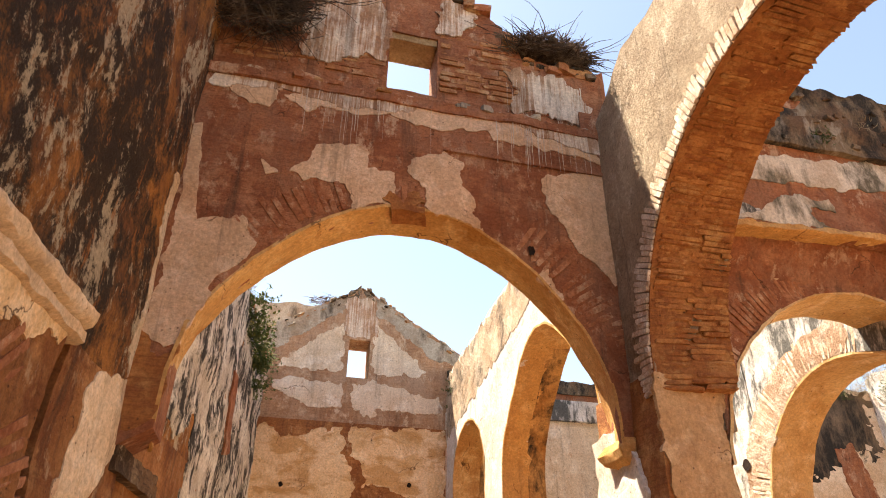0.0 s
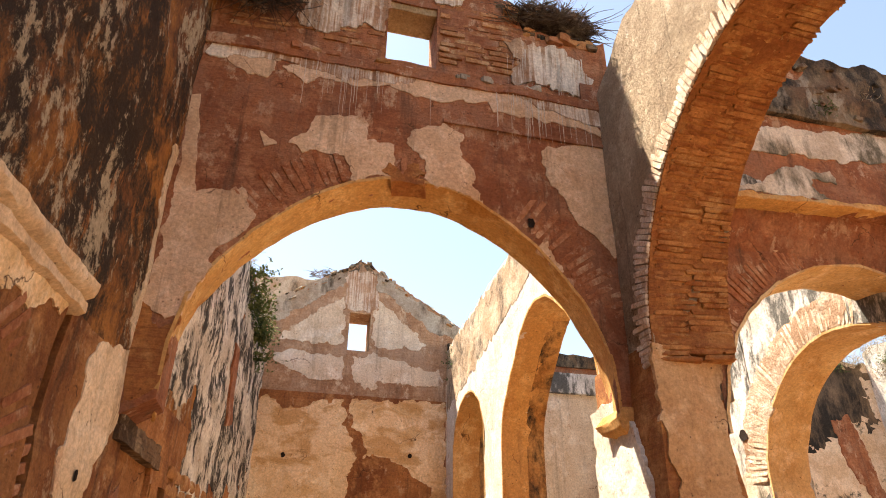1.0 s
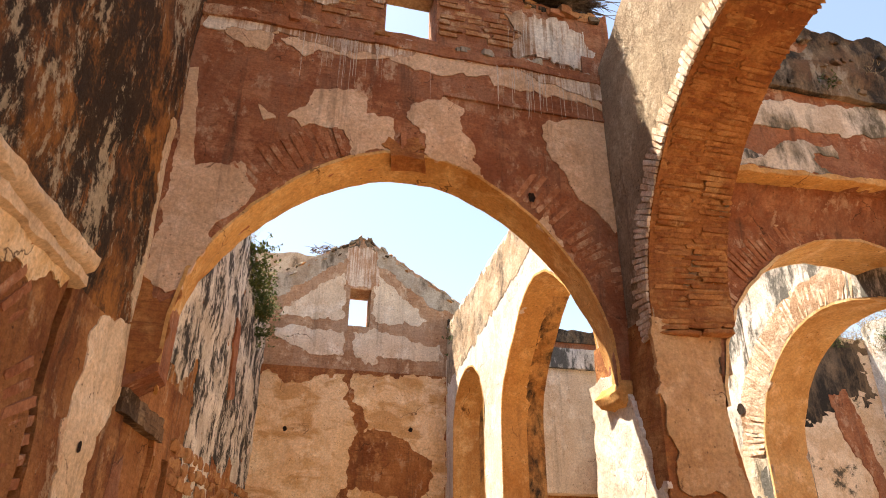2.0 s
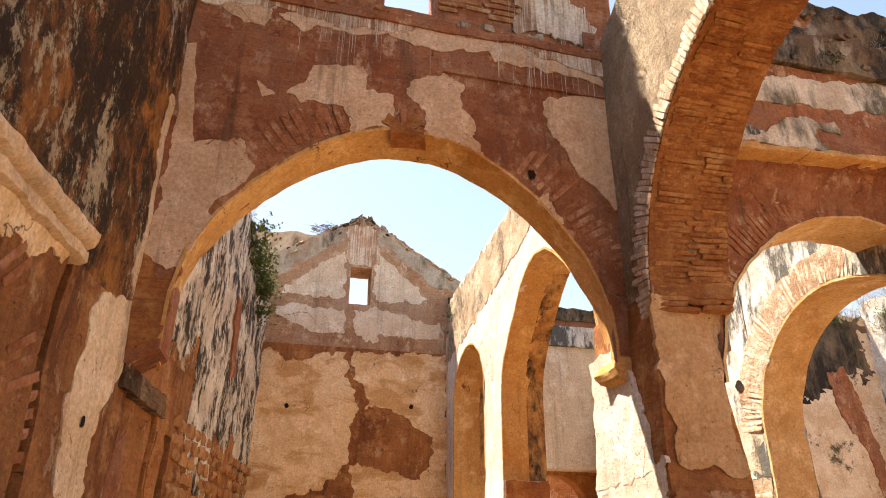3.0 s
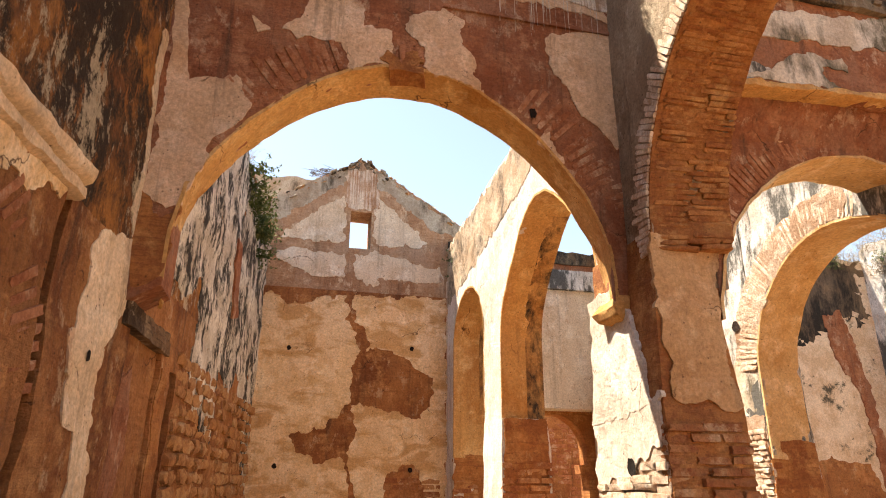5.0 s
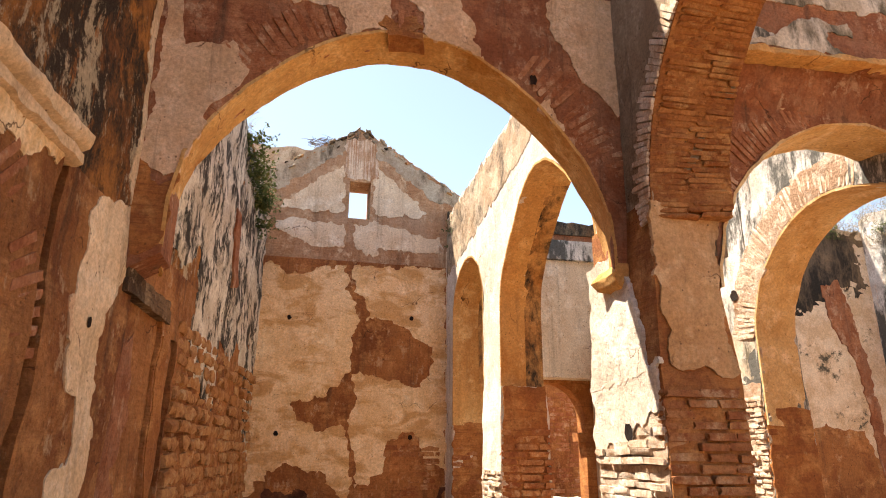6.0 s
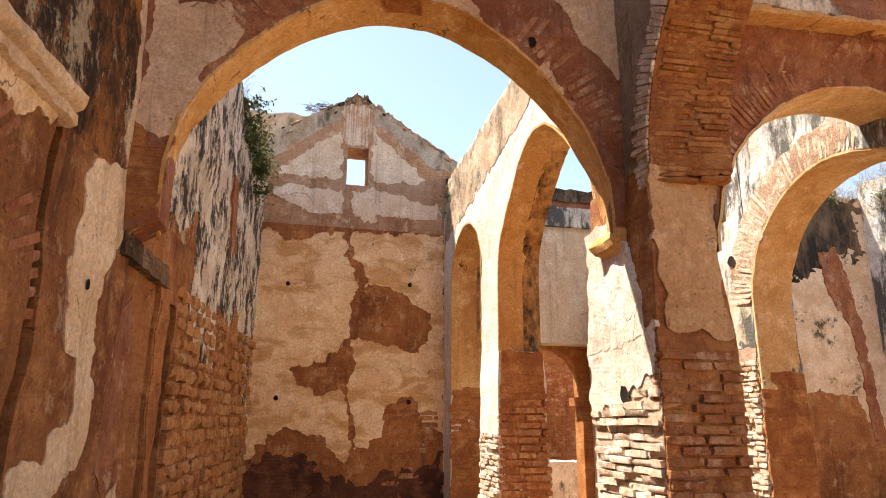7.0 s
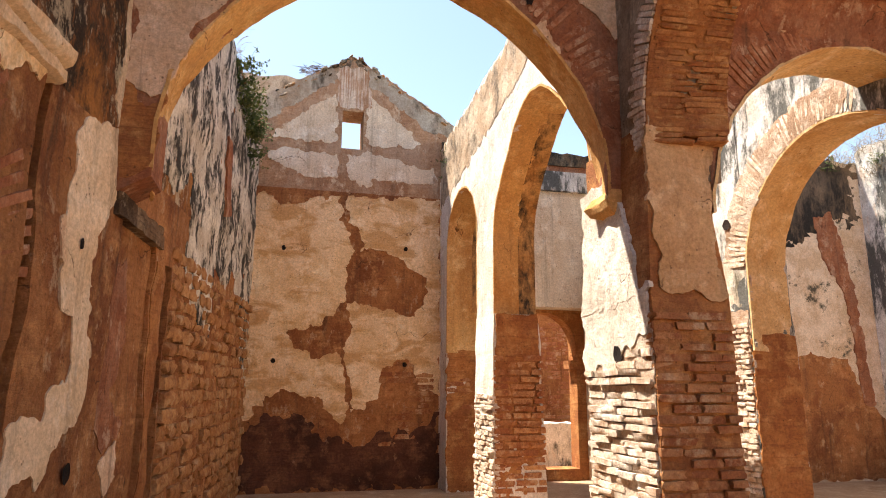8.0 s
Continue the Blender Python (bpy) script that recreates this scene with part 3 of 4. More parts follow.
clinging(near_wall, NEAR, [(-0.95, 5.5), (-0.95, 5.72), (0.4, 5.72), (1.3, 5.72), (1.35, 5.66), (0.6, 5.6), (0.2, 5.5), (-0.4, 5.55)], DRIPPED, lift=0.012, tear=0.07)
clinging(near_wall, NEAR, [(1.4, 5.72), (2.42, 5.72), (2.42, 5.46), (2.1, 5.5), (1.75, 5.55)], DRIPPED, lift=0.016, tear=0.06)

FARSTEP = dict(step=0.035, tear=0.07)
clinging(far_wall, FAR, [(-0.6, 4.16), (-0.32, 4.33), (-0.22, 4.21), (0.18, 4.13), (0.53, 4.29), (0.79, 4.31), (0.84, 3.91), (1.04, 3.52), (0.95, 3.25), (0.92, 2.69), (0.6, 2.35), (0.08, 2.22), (0.17, 2.05), (0.54, 1.87), (0.85, 1.94), (0.96, 1.65), (0.93, 1.29), (1.06, 1.21), (0.92, 0.88), (0.57, 1.29), (0.09, 1.39), (-0.14, 1.29), (-0.17, 1.17), (-0.31, 1.23), (-0.32, 1.05), (-0.45, 1.0), (-0.5, 0.71), (-0.6, 0.7)], CREAM, **FARSTEP)
clinging(far_wall, FAR, [(0.93, 4.32), (1.56, 4.37), (2.38, 4.36), (2.38, 3.23), (2.38, 1.33), (2.11, 1.42), (1.93, 1.83), (1.71, 1.84), (1.44, 1.62), (1.45, 1.29), (1.06, 1.05), (1.07, 1.41), (0.97, 1.73), (0.93, 2.06), (1.02, 2.23), (1.03, 2.48), (0.94, 2.61), (1.04, 2.72), (1.26, 2.62), (1.61, 2.59), (2.0, 2.51), (2.15, 2.69), (2.17, 3.05), (2.03, 3.22), (1.67, 3.42), (1.36, 3.54), (1.15, 3.47), (1.14, 3.7), (1.0, 3.92), (0.88, 4.13)], CREAM, **FARSTEP)
for outline in (
    [(-0.32, 4.95), (-0.11, 5.03), (0.4, 5.02), (0.75, 4.99), (0.76, 4.62), (0.25, 4.61), (0.07, 4.7), (-0.14, 4.77)],
    [(0.85, 5.0), (1.19, 5.08), (1.55, 5.02), (1.96, 4.91), (2.29, 4.9), (2.31, 4.66), (1.83, 4.62), (1.56, 4.64), (1.24, 4.64), (1.27, 4.55), (0.98, 4.58), (0.86, 4.77)],
    [(-0.34, 5.21), (0.03, 5.52), (0.44, 5.9), (0.67, 6.02), (0.7, 5.22), (0.22, 5.19)],
    [(1.16, 6.08), (1.44, 5.87), (1.81, 5.52), (2.05, 5.31), (1.64, 5.22), (1.18, 5.22)],
):
    clinging(far_wall, FAR, outline, CHALKY, d0=-0.03, **FARSTEP)
clinging(far_wall, FAR, [(0.68, 6.5), (1.2, 6.55), (1.22, 5.82), (0.7, 5.8)], DRIPPED, d0=-0.03, lift=0.012, label="whitish lime run over the window", **FARSTEP)
clinging(far_wall, FAR, [(-0.7, 5.7), (0.9, 6.68), (0.9, 6.45), (0.45, 6.1), (-0.1, 5.65), (-0.7, 5.35)], GREYSTONE, d0=-0.03, lift=0.006, **FARSTEP)
clinging(far_wall, FAR, [(0.92, 6.68), (2.7, 5.6), (2.7, 5.4), (2.2, 5.55), (1.6, 5.95), (1.1, 6.35)], GREYSTONE, d0=-0.03, lift=0.006, **FARSTEP)
clinging(far_wall, FAR, [(-0.6, 0.02), (2.38, 0.02), (2.38, 1.15), (1.95, 0.75), (1.5, 0.8), (1.3, 0.62), (0.95, 0.7), (0.5, 0.85), (0.2, 1.0), (-0.1, 1.05), (-0.3, 0.95), (-0.6, 0.66)], DARK_EARTH, "dark_foot", "darker brown earth at the wall foot", step=0.04, tear=0.12)

LEFTWAY = dict(rough=0.02, step=0.035, tear=0.09, lift=0.006)
clinging(left_wall, LEFT, [(4.01, 2.89), (4.49, 3.02), (4.56, 2.8), (4.62, 2.73), (4.46, 2.52), (4.32, 2.32), (4.3, 2.13), (4.34, 1.83), (4.44, 1.5), (4.3, 1.3), (4.1, 1.2), (3.95, 0.99), (3.85, 1.05), (3.62, 0.95), (3.62, 1.3), (3.74, 1.35), (3.91, 1.31), (3.93, 1.43), (4.09, 1.47), (4.17, 1.6), (4.11, 1.82), (3.91, 1.88), (3.93, 2.22), (3.97, 2.49), (3.96, 2.67)], BUFF, rough=0.02, step=0.025, tear=0.05)
clinging(left_wall, LEFT, [(4.35, 4.5), (4.5, 4.5), (4.58, 3.6), (4.55, 3.0), (4.4, 3.1), (4.42, 3.7)], BUFF, rough=0.02, tear=0.06, lift=0.006)
clinging(left_wall, LEFT, [(4.72, 2.2), (5.0, 2.3), (5.1, 1.8), (4.95, 1.4), (5.2, 1.2), (4.9, 1.05), (4.7, 1.3)], CLAY, d0=-0.04, tear=0.06)
clinging(left_wall, LEFT, [(4.85, 1.0), (5.1, 1.1), (5.2, 0.9), (5.0, 0.8)], PINK, d0=-0.04, tear=0.05)
clinging(left_wall, LEFT, [(5.52, 0.1), (5.52, 2.4), (5.68, 2.42), (5.72, 0.1)], ORANGE, rough=0.02, tear=0.03)
clinging(left_wall, LEFT, [(5.3, 2.99), (5.55, 3.06), (5.94, 3.0), (6.13, 3.25), (6.44, 3.31), (6.4, 2.83), (6.38, 2.53), (6.62, 2.1), (6.84, 2.17), (7.46, 1.95), (7.51, 2.48), (7.56, 2.72), (8.18, 2.5), (8.6, 2.85), (8.93, 2.6), (9.4, 2.2), (9.6, 1.7), (10.2, 1.4), (10.2, 4.95), (7.7, 5.36), (4.95, 5.6), (4.95, 3.4)], STREAKED, "streaked_limewash", "white limewash with black vertical streaks", **LEFTWAY)
clinging(left_wall, LEFT, [(7.71, 4.23), (7.95, 4.19), (8.1, 3.4), (7.8, 3.31), (7.66, 3.73)], CLAY, "scar", "narrow red scar in the limewash", rough=0.02, lift=0.03, step=0.04, tear=0.01)

LEDGE = Frame((0, 3.48, 0), (1, 0, 0), (0, -1, 0))
PFRONT = Frame((0, 3.79, 0), (1, 0, 0), (0, -1, 0))
PLEFT = Frame((2.35, 0, 0), (0, 1, 0), (-1, 0, 0))
clinging(aisle_wall, LEDGE, [(2.95, 5.06), (3.41, 5.14), (4.76, 5.26), (5.5, 5.3), (5.5, 5.0), (4.64, 4.96), (3.96, 4.89), (3.35, 4.88), (2.95, 4.85)], WHITEWASH, label="white limewash band with grey lichen")
clinging(aisle_wall, LEDGE, [(3.35, 4.59), (3.43, 4.68), (3.77, 4.78), (4.04, 4.78), (4.06, 4.68), (3.84, 4.67), (3.82, 4.58), (3.99, 4.47), (3.51, 4.46), (3.08, 4.46), (3.14, 4.53)], WHITEWASH)
clinging(aisle_wall, LEDGE, [(2.95, 4.42), (2.95, 4.62), (3.3, 4.62), (3.75, 4.56), (3.7, 4.49), (3.2, 4.47)], LICHEN, tear=0.08, lift=0.005)
clinging(aisle_wall, AISLE, [(3.37, 4.44), (3.69, 4.44), (3.72, 4.25), (3.59, 4.16), (3.48, 4.19), (3.48, 4.3), (3.38, 4.33)], PINK)
clinging(pier_ob, PFRONT, [(2.37, 3.24), (2.9, 3.27), (2.86, 2.89), (2.85, 2.5), (2.88, 2.27), (2.9, 2.09), (2.8, 2.05), (2.68, 2.1), (2.44, 2.11), (2.42, 2.25), (2.47, 2.36), (2.39, 2.51), (2.38, 2.66), (2.36, 2.75)], TAN, d0=-0.01, lift=0.016)
# limewash cut off along the cast shadow's edge, browner earth left in the shade
clinging(pier_ob, PLEFT, [(4.74, 3.0), (4.22, 3.0), (4.1, 2.7), (3.98, 2.4), (3.9, 2.08), (4.3, 2.05), (4.74, 2.03)], LIME, lift=0.024, label="bright cracked limewash that ends along the shadow edge")

clinging(arcade_wall, ARCADE, [(9.85, 4.25), (9.2, 4.35), (7.5, 4.6), (6.63, 4.72), (6.08, 4.86), (4.8, 5.1), (4.8, 5.5), (6.8, 5.4), (9.85, 5.2)], SMUTTED, "bare_top", "rough bare masonry above the limewash", step=0.04, tear=0.08, lift=0.005)
clinging(left_wall, LEFT, [(2.2, 2.92), (3.5, 2.94), (3.42, 2.82), (3.3, 2.86), (3.15, 2.72), (3.0, 2.8), (2.8, 2.66), (2.5, 2.72), (2.2, 2.6)], CREAM, rough=0.02, tear=0.05)
clinging(left_wall, LEFT, [(3.85, 2.3), (3.93, 2.35), (3.95, 2.15), (3.88, 2.1)], PINK, rough=0.02, tear=0.03)
PLOW = Frame((2.34, 0, 0), (0, 1, 0), (-1, 0, 0))
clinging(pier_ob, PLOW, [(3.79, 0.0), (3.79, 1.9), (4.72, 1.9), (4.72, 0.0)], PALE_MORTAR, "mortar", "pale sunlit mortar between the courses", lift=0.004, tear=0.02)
clinging(pier_ob, PLOW, [(3.8, 2.15), (3.83, 1.85), (4.0, 1.75), (4.12, 1.8), (4.3, 1.6), (4.6, 1.62), (4.74, 1.55), (4.74, 2.15)], LIME, lift=0.012, tear=0.06)
clinging(arcade_wall, Frame((0, 7.13, 0), (1, 0, 0), (0, -1, 0)), [(2.39, 0.0), (2.39, 2.3), (2.9, 2.3), (2.95, 0.0)], ORANGE, "earth_face", "bare orange earth and brick", tear=0.02, lift=0.004)
clinging(arcade_wall, Frame((0, 9.43, 0), (1, 0, 0), (0, -1, 0)), [(2.41, 0.0), (2.41, 1.95), (2.65, 2.0), (2.9, 1.95), (2.91, 0.0)], ORANGE, "earth_face", "bare orange earth and brick", tear=0.03)
clinging(arcade2_wall, Frame((0, 5.9, 0), (1, 0, 0), (0, -1, 0)), [(4.79, 0.0), (4.79, 2.0), (5.05, 2.05), (5.33, 2.02), (5.35, 0.0)], ORANGE, "earth_face", "bare orange earth", tear=0.02, lift=0.012)
drips = [(7.6, 5.4), (9.85, 5.42)]
for k in range(24):
    drips.append((9.85 - 2.25 * k / 23, 4.55 - (1.1 * (k / 23) if k % 2 else 0.2 + 0.7 * (k / 23) + 0.5 * noise.noise(Vector((k * 0.9, 2, 7))))))
clinging(outer_wall, OUTER, drips, SOOT, "lichen_crust", "black lichen crust running down from the wall top", step=0.05, tear=0.2)
clinging(outer_wall, OUTER, [(8.9, 4.4), (9.3, 4.5), (9.5, 3.9), (9.62, 3.0), (9.72, 2.0), (9.75, 1.2), (9.55, 1.2), (9.5, 2.0), (9.42, 3.1), (9.2, 3.4), (9.0, 3.7)], CLAY, "scar", "long brown scar", step=0.05, tear=0.06, lift=0.018)
clinging(outer_wall, OUTER, [(7.5, 1.75), (8.13, 1.9), (8.54, 2.05), (9.32, 1.92), (9.58, 1.4), (9.95, 0.9), (9.95, 0.02), (7.5, 0.02)], CLAY_DARK, "earth_face", "bare brown earth at the wall foot", step=0.06, tear=0.06)

ring = [(4.68 + 1.21 * math.cos(radians(t)), 2.715 + 1.21 * math.sin(radians(t))) for t in range(-10, 106, 10)]
ring += [(4.68 + 1.58 * math.cos(radians(t)), 2.715 + 1.55 * math.sin(radians(t))) for t in range(100, -11, -10)]
clinging(arcade2_wall, ARCADE2, ring, PALE_MORTAR, "mortar", "bare pinkish brick ring of the arch", tear=0.04, lift=0.005)
clinging(arcade2_wall, ARCADE2, [(5.9, 1.9), (5.92, 2.75), (6.25, 2.9), (6.5, 2.5), (6.6, 1.9)], WHITEWASH, tear=0.06)
clinging(arcade2_wall, Frame((4.79, 0, 0), (0, 1, 0), (-1, 0, 0)), [(5.93, 0.0), (5.91, 2.3), (6.7, 2.3), (6.8, 0.0)], PALE_MORTAR, "mortar", "pale sunlit mortar between the courses", tear=0.03, lift=0.005)


# ---- smooth undersides of the arches ----
def soffit(parent, fr, front, thick, mat, a0=0.0, a1=180.0, legs=(0, 0), back=None, name="soffit", label="", lift=0.014):
    """A skin of plaster under an arch, from angle a0 to a1, with straight legs below the springing."""
    back = back or front
    way = [(radians(a0), legs[0] * (1 - i / 8)) for i in range(8 if legs[0] else 0)]
    n = int((a1 - a0) / 3)
    way += [(radians(a0 + (a1 - a0) * i / n), 0.0) for i in range(n + 1)]
    way += [(radians(a1), legs[1] * (i + 1) / 8) for i in range(8 if legs[1] else 0)]
    m = max(4, int(thick / 0.05))
    rows, faces = [], []
    for angle, drop in way:
        row = []
        for j in range(-1, m + 2):
            k = min(max(j, 0), m) / m
            ring = [p + (q - p) * k for p, q in zip(front, back)]
            d = 0.008 - (thick + 0.012) * k
            inset = lift if 0 <= j <= m else -0.01
            p = fr.pt(*arch_point(ring, angle), d)
            inset -= 0.016 * noise.fractal(p * 5, 0.8, 2.0, 4)
            ring[2] -= inset
            a, z = arch_point(ring, angle)
            row.append(fr.pt(a, z - drop, d))
        rows.append(row)
    w = m + 3
    for i in range(len(way) - 1):
        for j in range(w - 1):
            faces.append((i * w + j, i * w + j + 1, (i + 1) * w + j + 1, (i + 1) * w + j))
    for i in (0, len(way) - 1):
        a, angle = len(rows) * w, way[i][0]
        out = (fr.u * math.cos(angle) + Vector((0, 0, math.sin(angle)))) * (lift + 0.01)
        rows.append([p + out for p in rows[i]])
        for j in range(w - 1):
            q = (i * w + j, a + j, a + j + 1, i * w + j + 1)
            faces.append(q if i == 0 else q[::-1])
    buf = Buf()
    buf.add([p for row in rows for p in row], faces)
    return part(name, buf, mat, parent, label)


soffit(near_wall, NEAR, NEAR_RING, 0.38, OCHRE, 0, 180, (0.19, 0.24), NEAR_BACK, label="smooth ochre plaster under the arch")
soffit(near_wall, Frame((0, 4.148, 0), (1, 0, 0), (0, -1, 0)), NEAR_RING, 0.16, ORANGE, 87, 97, (0, 0), NEAR_BACK, "broken_crown", "broken orange brick core at the crown", 0.045)
soffit(aisle_wall, AISLE, AISLE_RING, 0.5, PALE_OCHRE, 0, 180, (0, 0), AISLE_BACK, label="smooth ochre plaster under the arch")
soffit(arcade_wall, ARCADE, ARC1_RING, 0.52, OCHRE, 0, 180, (1.25, 0), ARC1_BACK, label="ochre plaster under the arch, dark at its edge")
soffit(arcade_wall, ARCADE, SMALL_RING, 0.52, OCHRE, 0, 180, (1.5, 1.0), label="ochre plaster under the small arch")
soffit(arcade2_wall, ARCADE2, ARC2_RING, 0.5, PALE_OCHRE, 0, 180, (0.85, 0), ARC2_BACK, label="ochre plaster under the arch")
soffit(arcade_wall, Frame((2.7, 0, 0), (0, 1, 0), (-1, 0, 0)), ARC1_BACK, 0.215, DARK_MOTTLE, 0, 75, (1.45, 0), None, "dark_strip", "black mottled strip along the edge of the arch", 0.03)
soffit(arcade_wall, Frame((2.8, 0, 0), (0, 1, 0), (-1, 0, 0)), SMALL_RING, 0.12, DARK_MOTTLE, 0, 40, (0.9, 0), None, "dark_strip", "black mottled strip along the edge of the arch", 0.022)


def moulding(parent, fr, a0, a1, profile, mat, name, label, rise=0.0, wear=0.012, step=0.03):
    """A band of the given profile (d, z) along a wall, worn along its edges and closed at both ends."""
    n, w = math.ceil((a1 - a0) / step), len(profile)
    verts, faces = [], []
    for i in range(n + 1):
        a = a0 + (a1 - a0) * i / n
        for k, (d, z) in enumerate(profile):
            p = fr.pt(a, z, d)
            chip = wear * noise.fractal(p * 7 + Vector((k, 0, 0)), 0.8, 2.0, 4)
            verts.append(fr.pt(a, z + rise * (a - a0) + 0.6 * chip, max(d + chip, 0.0) if d > 0 else d))
    for i in range(n):
        for k in range(w):
            faces.append((i * w + k, (i + 1) * w + k, (i + 1) * w + (k + 1) % w, i * w + (k + 1) % w))
    faces += [tuple(reversed(range(w))), tuple(n * w + k for k in range(w))]
    buf = Buf()
    buf.add(verts, faces)
    return part(name, buf, mat, parent, label)


moulding(aisle_wall, AISLE, 2.95, 5.7, [(-0.05, 4.12), (0.0, 4.12), (0.155, 4.42), (0.155, 4.46), (-0.05, 4.46)], CLAY, "battered_face", "red earth face leaning out under the ledge", wear=0.02)
moulding(aisle_wall, AISLE, 2.95, 5.7, [(0.0, 4.41), (0.3, 4.375), (0.335, 4.38), (0.33, 4.43), (0.0, 4.47)], OCHRE, "ledge", "worn ochre ledge", rise=0.05, wear=0.02)
cope = Buf()
slab(cope, AISLE, 2.95, 5.6, 5.28, 5.62, 0.8, 0.05, 0.03, edge=0.04, d0=0.36)
slab(cope, AISLE, 2.95, 5.6, 5.6, 6.05, 0.76, 0.05, 0.035, edge=0.1, d0=0.32)
part("coping", cope, COPING, aisle_wall, "blackened crumbling coping")
moulding(left_wall, LEFT, -1.5, 3.62, [(-0.05, 2.9), (0.015, 2.9), (0.05, 2.92), (0.05, 2.975), (0.028, 2.985), (0.07, 3.005), (0.082, 3.035), (0.082, 3.075), (0.035, 3.105), (-0.05, 3.12)], BUFF, "moulding", "two-step worn tan impost moulding", wear=0.013)

clinging(near_wall, NEAR, [(0.45, 4.6), (0.5, 4.7), (0.62, 4.67), (0.75, 4.73), (0.82, 4.63), (0.7, 4.61), (0.6, 4.6)], ORANGE, "scar", "broken orange scar at the crown of the arch", tear=0.05, lift=0.016)
clinging(near_wall, NEAR, [(1.72, 4.12), (1.82, 4.2), (1.86, 4.08), (1.95, 3.9), (1.84, 3.98)], PINK, tear=0.03)


# ---- bricks and stones, each a piece of its own ----
def brick_meshes(name, mat, rough, count=8, worn=0.12):
    """A few worn blocks of unit size: corners and edges rubbed away, faces uneven."""
    made = []
    for k in range(count):
        bm = bmesh.new()
        bmesh.ops.create_cube(bm, size=1.0)
        bmesh.ops.subdivide_edges(bm, edges=list(bm.edges), cuts=1, use_grid_fill=True)
        for v in bm.verts:
            on = sum(abs(c) > 0.4 for c in v.co)
            v.co *= 1.0 - (0.0, 0.0, 0.45, 1.0)[on] * worn * random.uniform(0.5, 1.5)
            v.co += Vector([random.uniform(-rough, rough) for _ in range(3)])
        me = bpy.data.meshes.new(name)
        bm.to_mesh(me)
        bm.free()
        me.polygons.foreach_set("use_smooth", [True] * len(me.polygons))
        me.set_sharp_from_angle(angle=radians(48))
        me.materials.append(mat)
        made.append(me)
    return made


BRICKS = brick_meshes("brick", BRICK, 0.05, 10, 0.07)
PALES = brick_meshes("brick", SUNLIT_BRICK, 0.075, 12, 0.1)
SOFTS = brick_meshes("brick", SOFT_BRICK, 0.045, 10, 0.1)
REDS = brick_meshes("brick", RED_BRICK, 0.05, 8, 0.1)
STONES = brick_meshes("stone", STONE, 0.09, 12, 0.24)
GREYS = brick_meshes("stone", GREYSTONE, 0.1, 8, 0.2)
DARKS = brick_meshes("stone", COPING, 0.1, 8, 0.2)
EDGES = brick_meshes("brick", SUNLIT_BRICK, 0.045, 10, 0.06)


def piece(name, meshes, parent, where, axes, size):
    """A brick at a place, its length, depth and height along three axes."""
    ob = new(name, random.choice(meshes))
    ob.parent = parent
    x, y, z = [Vector(a).normalized() * s for a, s in zip(axes, size)]
    ob.matrix_world = Matrix(((x.x, y.x, z.x, where.x), (x.y, y.y, z.y, where.y), (x.z, y.z, z.z, where.z), (0, 0, 0, 1)))
    return ob


def coursed(parent, meshes, fr, a0, a1, z0, z1, course, length, proud=(0.0, 0.03), depth=0.1, joint=0.018, miss=0.04, name="brick", d0=0.0, wild=0.02):
    """Courses of bricks on a face, each set in or out a little."""
    rows = int((z1 - z0) / course)
    for r in range(rows):
        a = a0 + (0.0 if r % 2 else -0.4 * length)
        while a < a1 - 0.03:
            w = length * random.uniform(0.75, 1.25)
            b0, b1 = max(a, a0), min(a + w, a1)
            a += w + joint
            if b1 - b0 < 0.05 or random.random() < miss:
                continue
            p = random.uniform(*proud)
            z = z0 + course * (r + 0.5) + random.uniform(-0.006, 0.006)
            tip = random.uniform(-wild, wild)
            u = fr.u + Vector((0, 0, tip))
            piece(name, meshes, parent, fr.pt((b0 + b1) / 2, z, d0 + p - depth / 2), (u, fr.n, Vector((0, 0, 1))), (b1 - b0, depth, (course - joint * random.uniform(0.8, 1.4)) * random.uniform(1 - 3 * wild, 1 + 2 * wild)))


def voussoirs(parent, meshes, fr, c, z0, r, length, a0, a1, width=0.065, proud=(0.0, 0.008), depth=0.08, joint=0.02, miss=0.1, name="voussoir", least=-9.0):
    n = int(radians(a1 - a0) * r / width)
    for i in range(n):
        if random.random() < miss:
            continue
        t = radians(a0 + (a1 - a0) * (i + 0.5) / n) + random.uniform(-0.006, 0.006)
        ln = length * random.uniform(0.7, 1.05)
        if math.cos(t) < -0.05:
            ln = min(ln, (c - least) / -math.cos(t) - r - 0.01)
        if ln < 0.04:
            continue
        k = r + 0.01 + ln / 2
        radial = fr.u * math.cos(t) + Vector((0, 0, 1)) * math.sin(t)
        along = fr.u * -math.sin(t) + Vector((0, 0, 1)) * math.cos(t)
        p = random.uniform(*proud)
        piece(name, meshes, parent, fr.pt(c + k * math.cos(t), z0 + k * math.sin(t), p - depth / 2), (radial, fr.n, along), (ln, depth, width - joint))


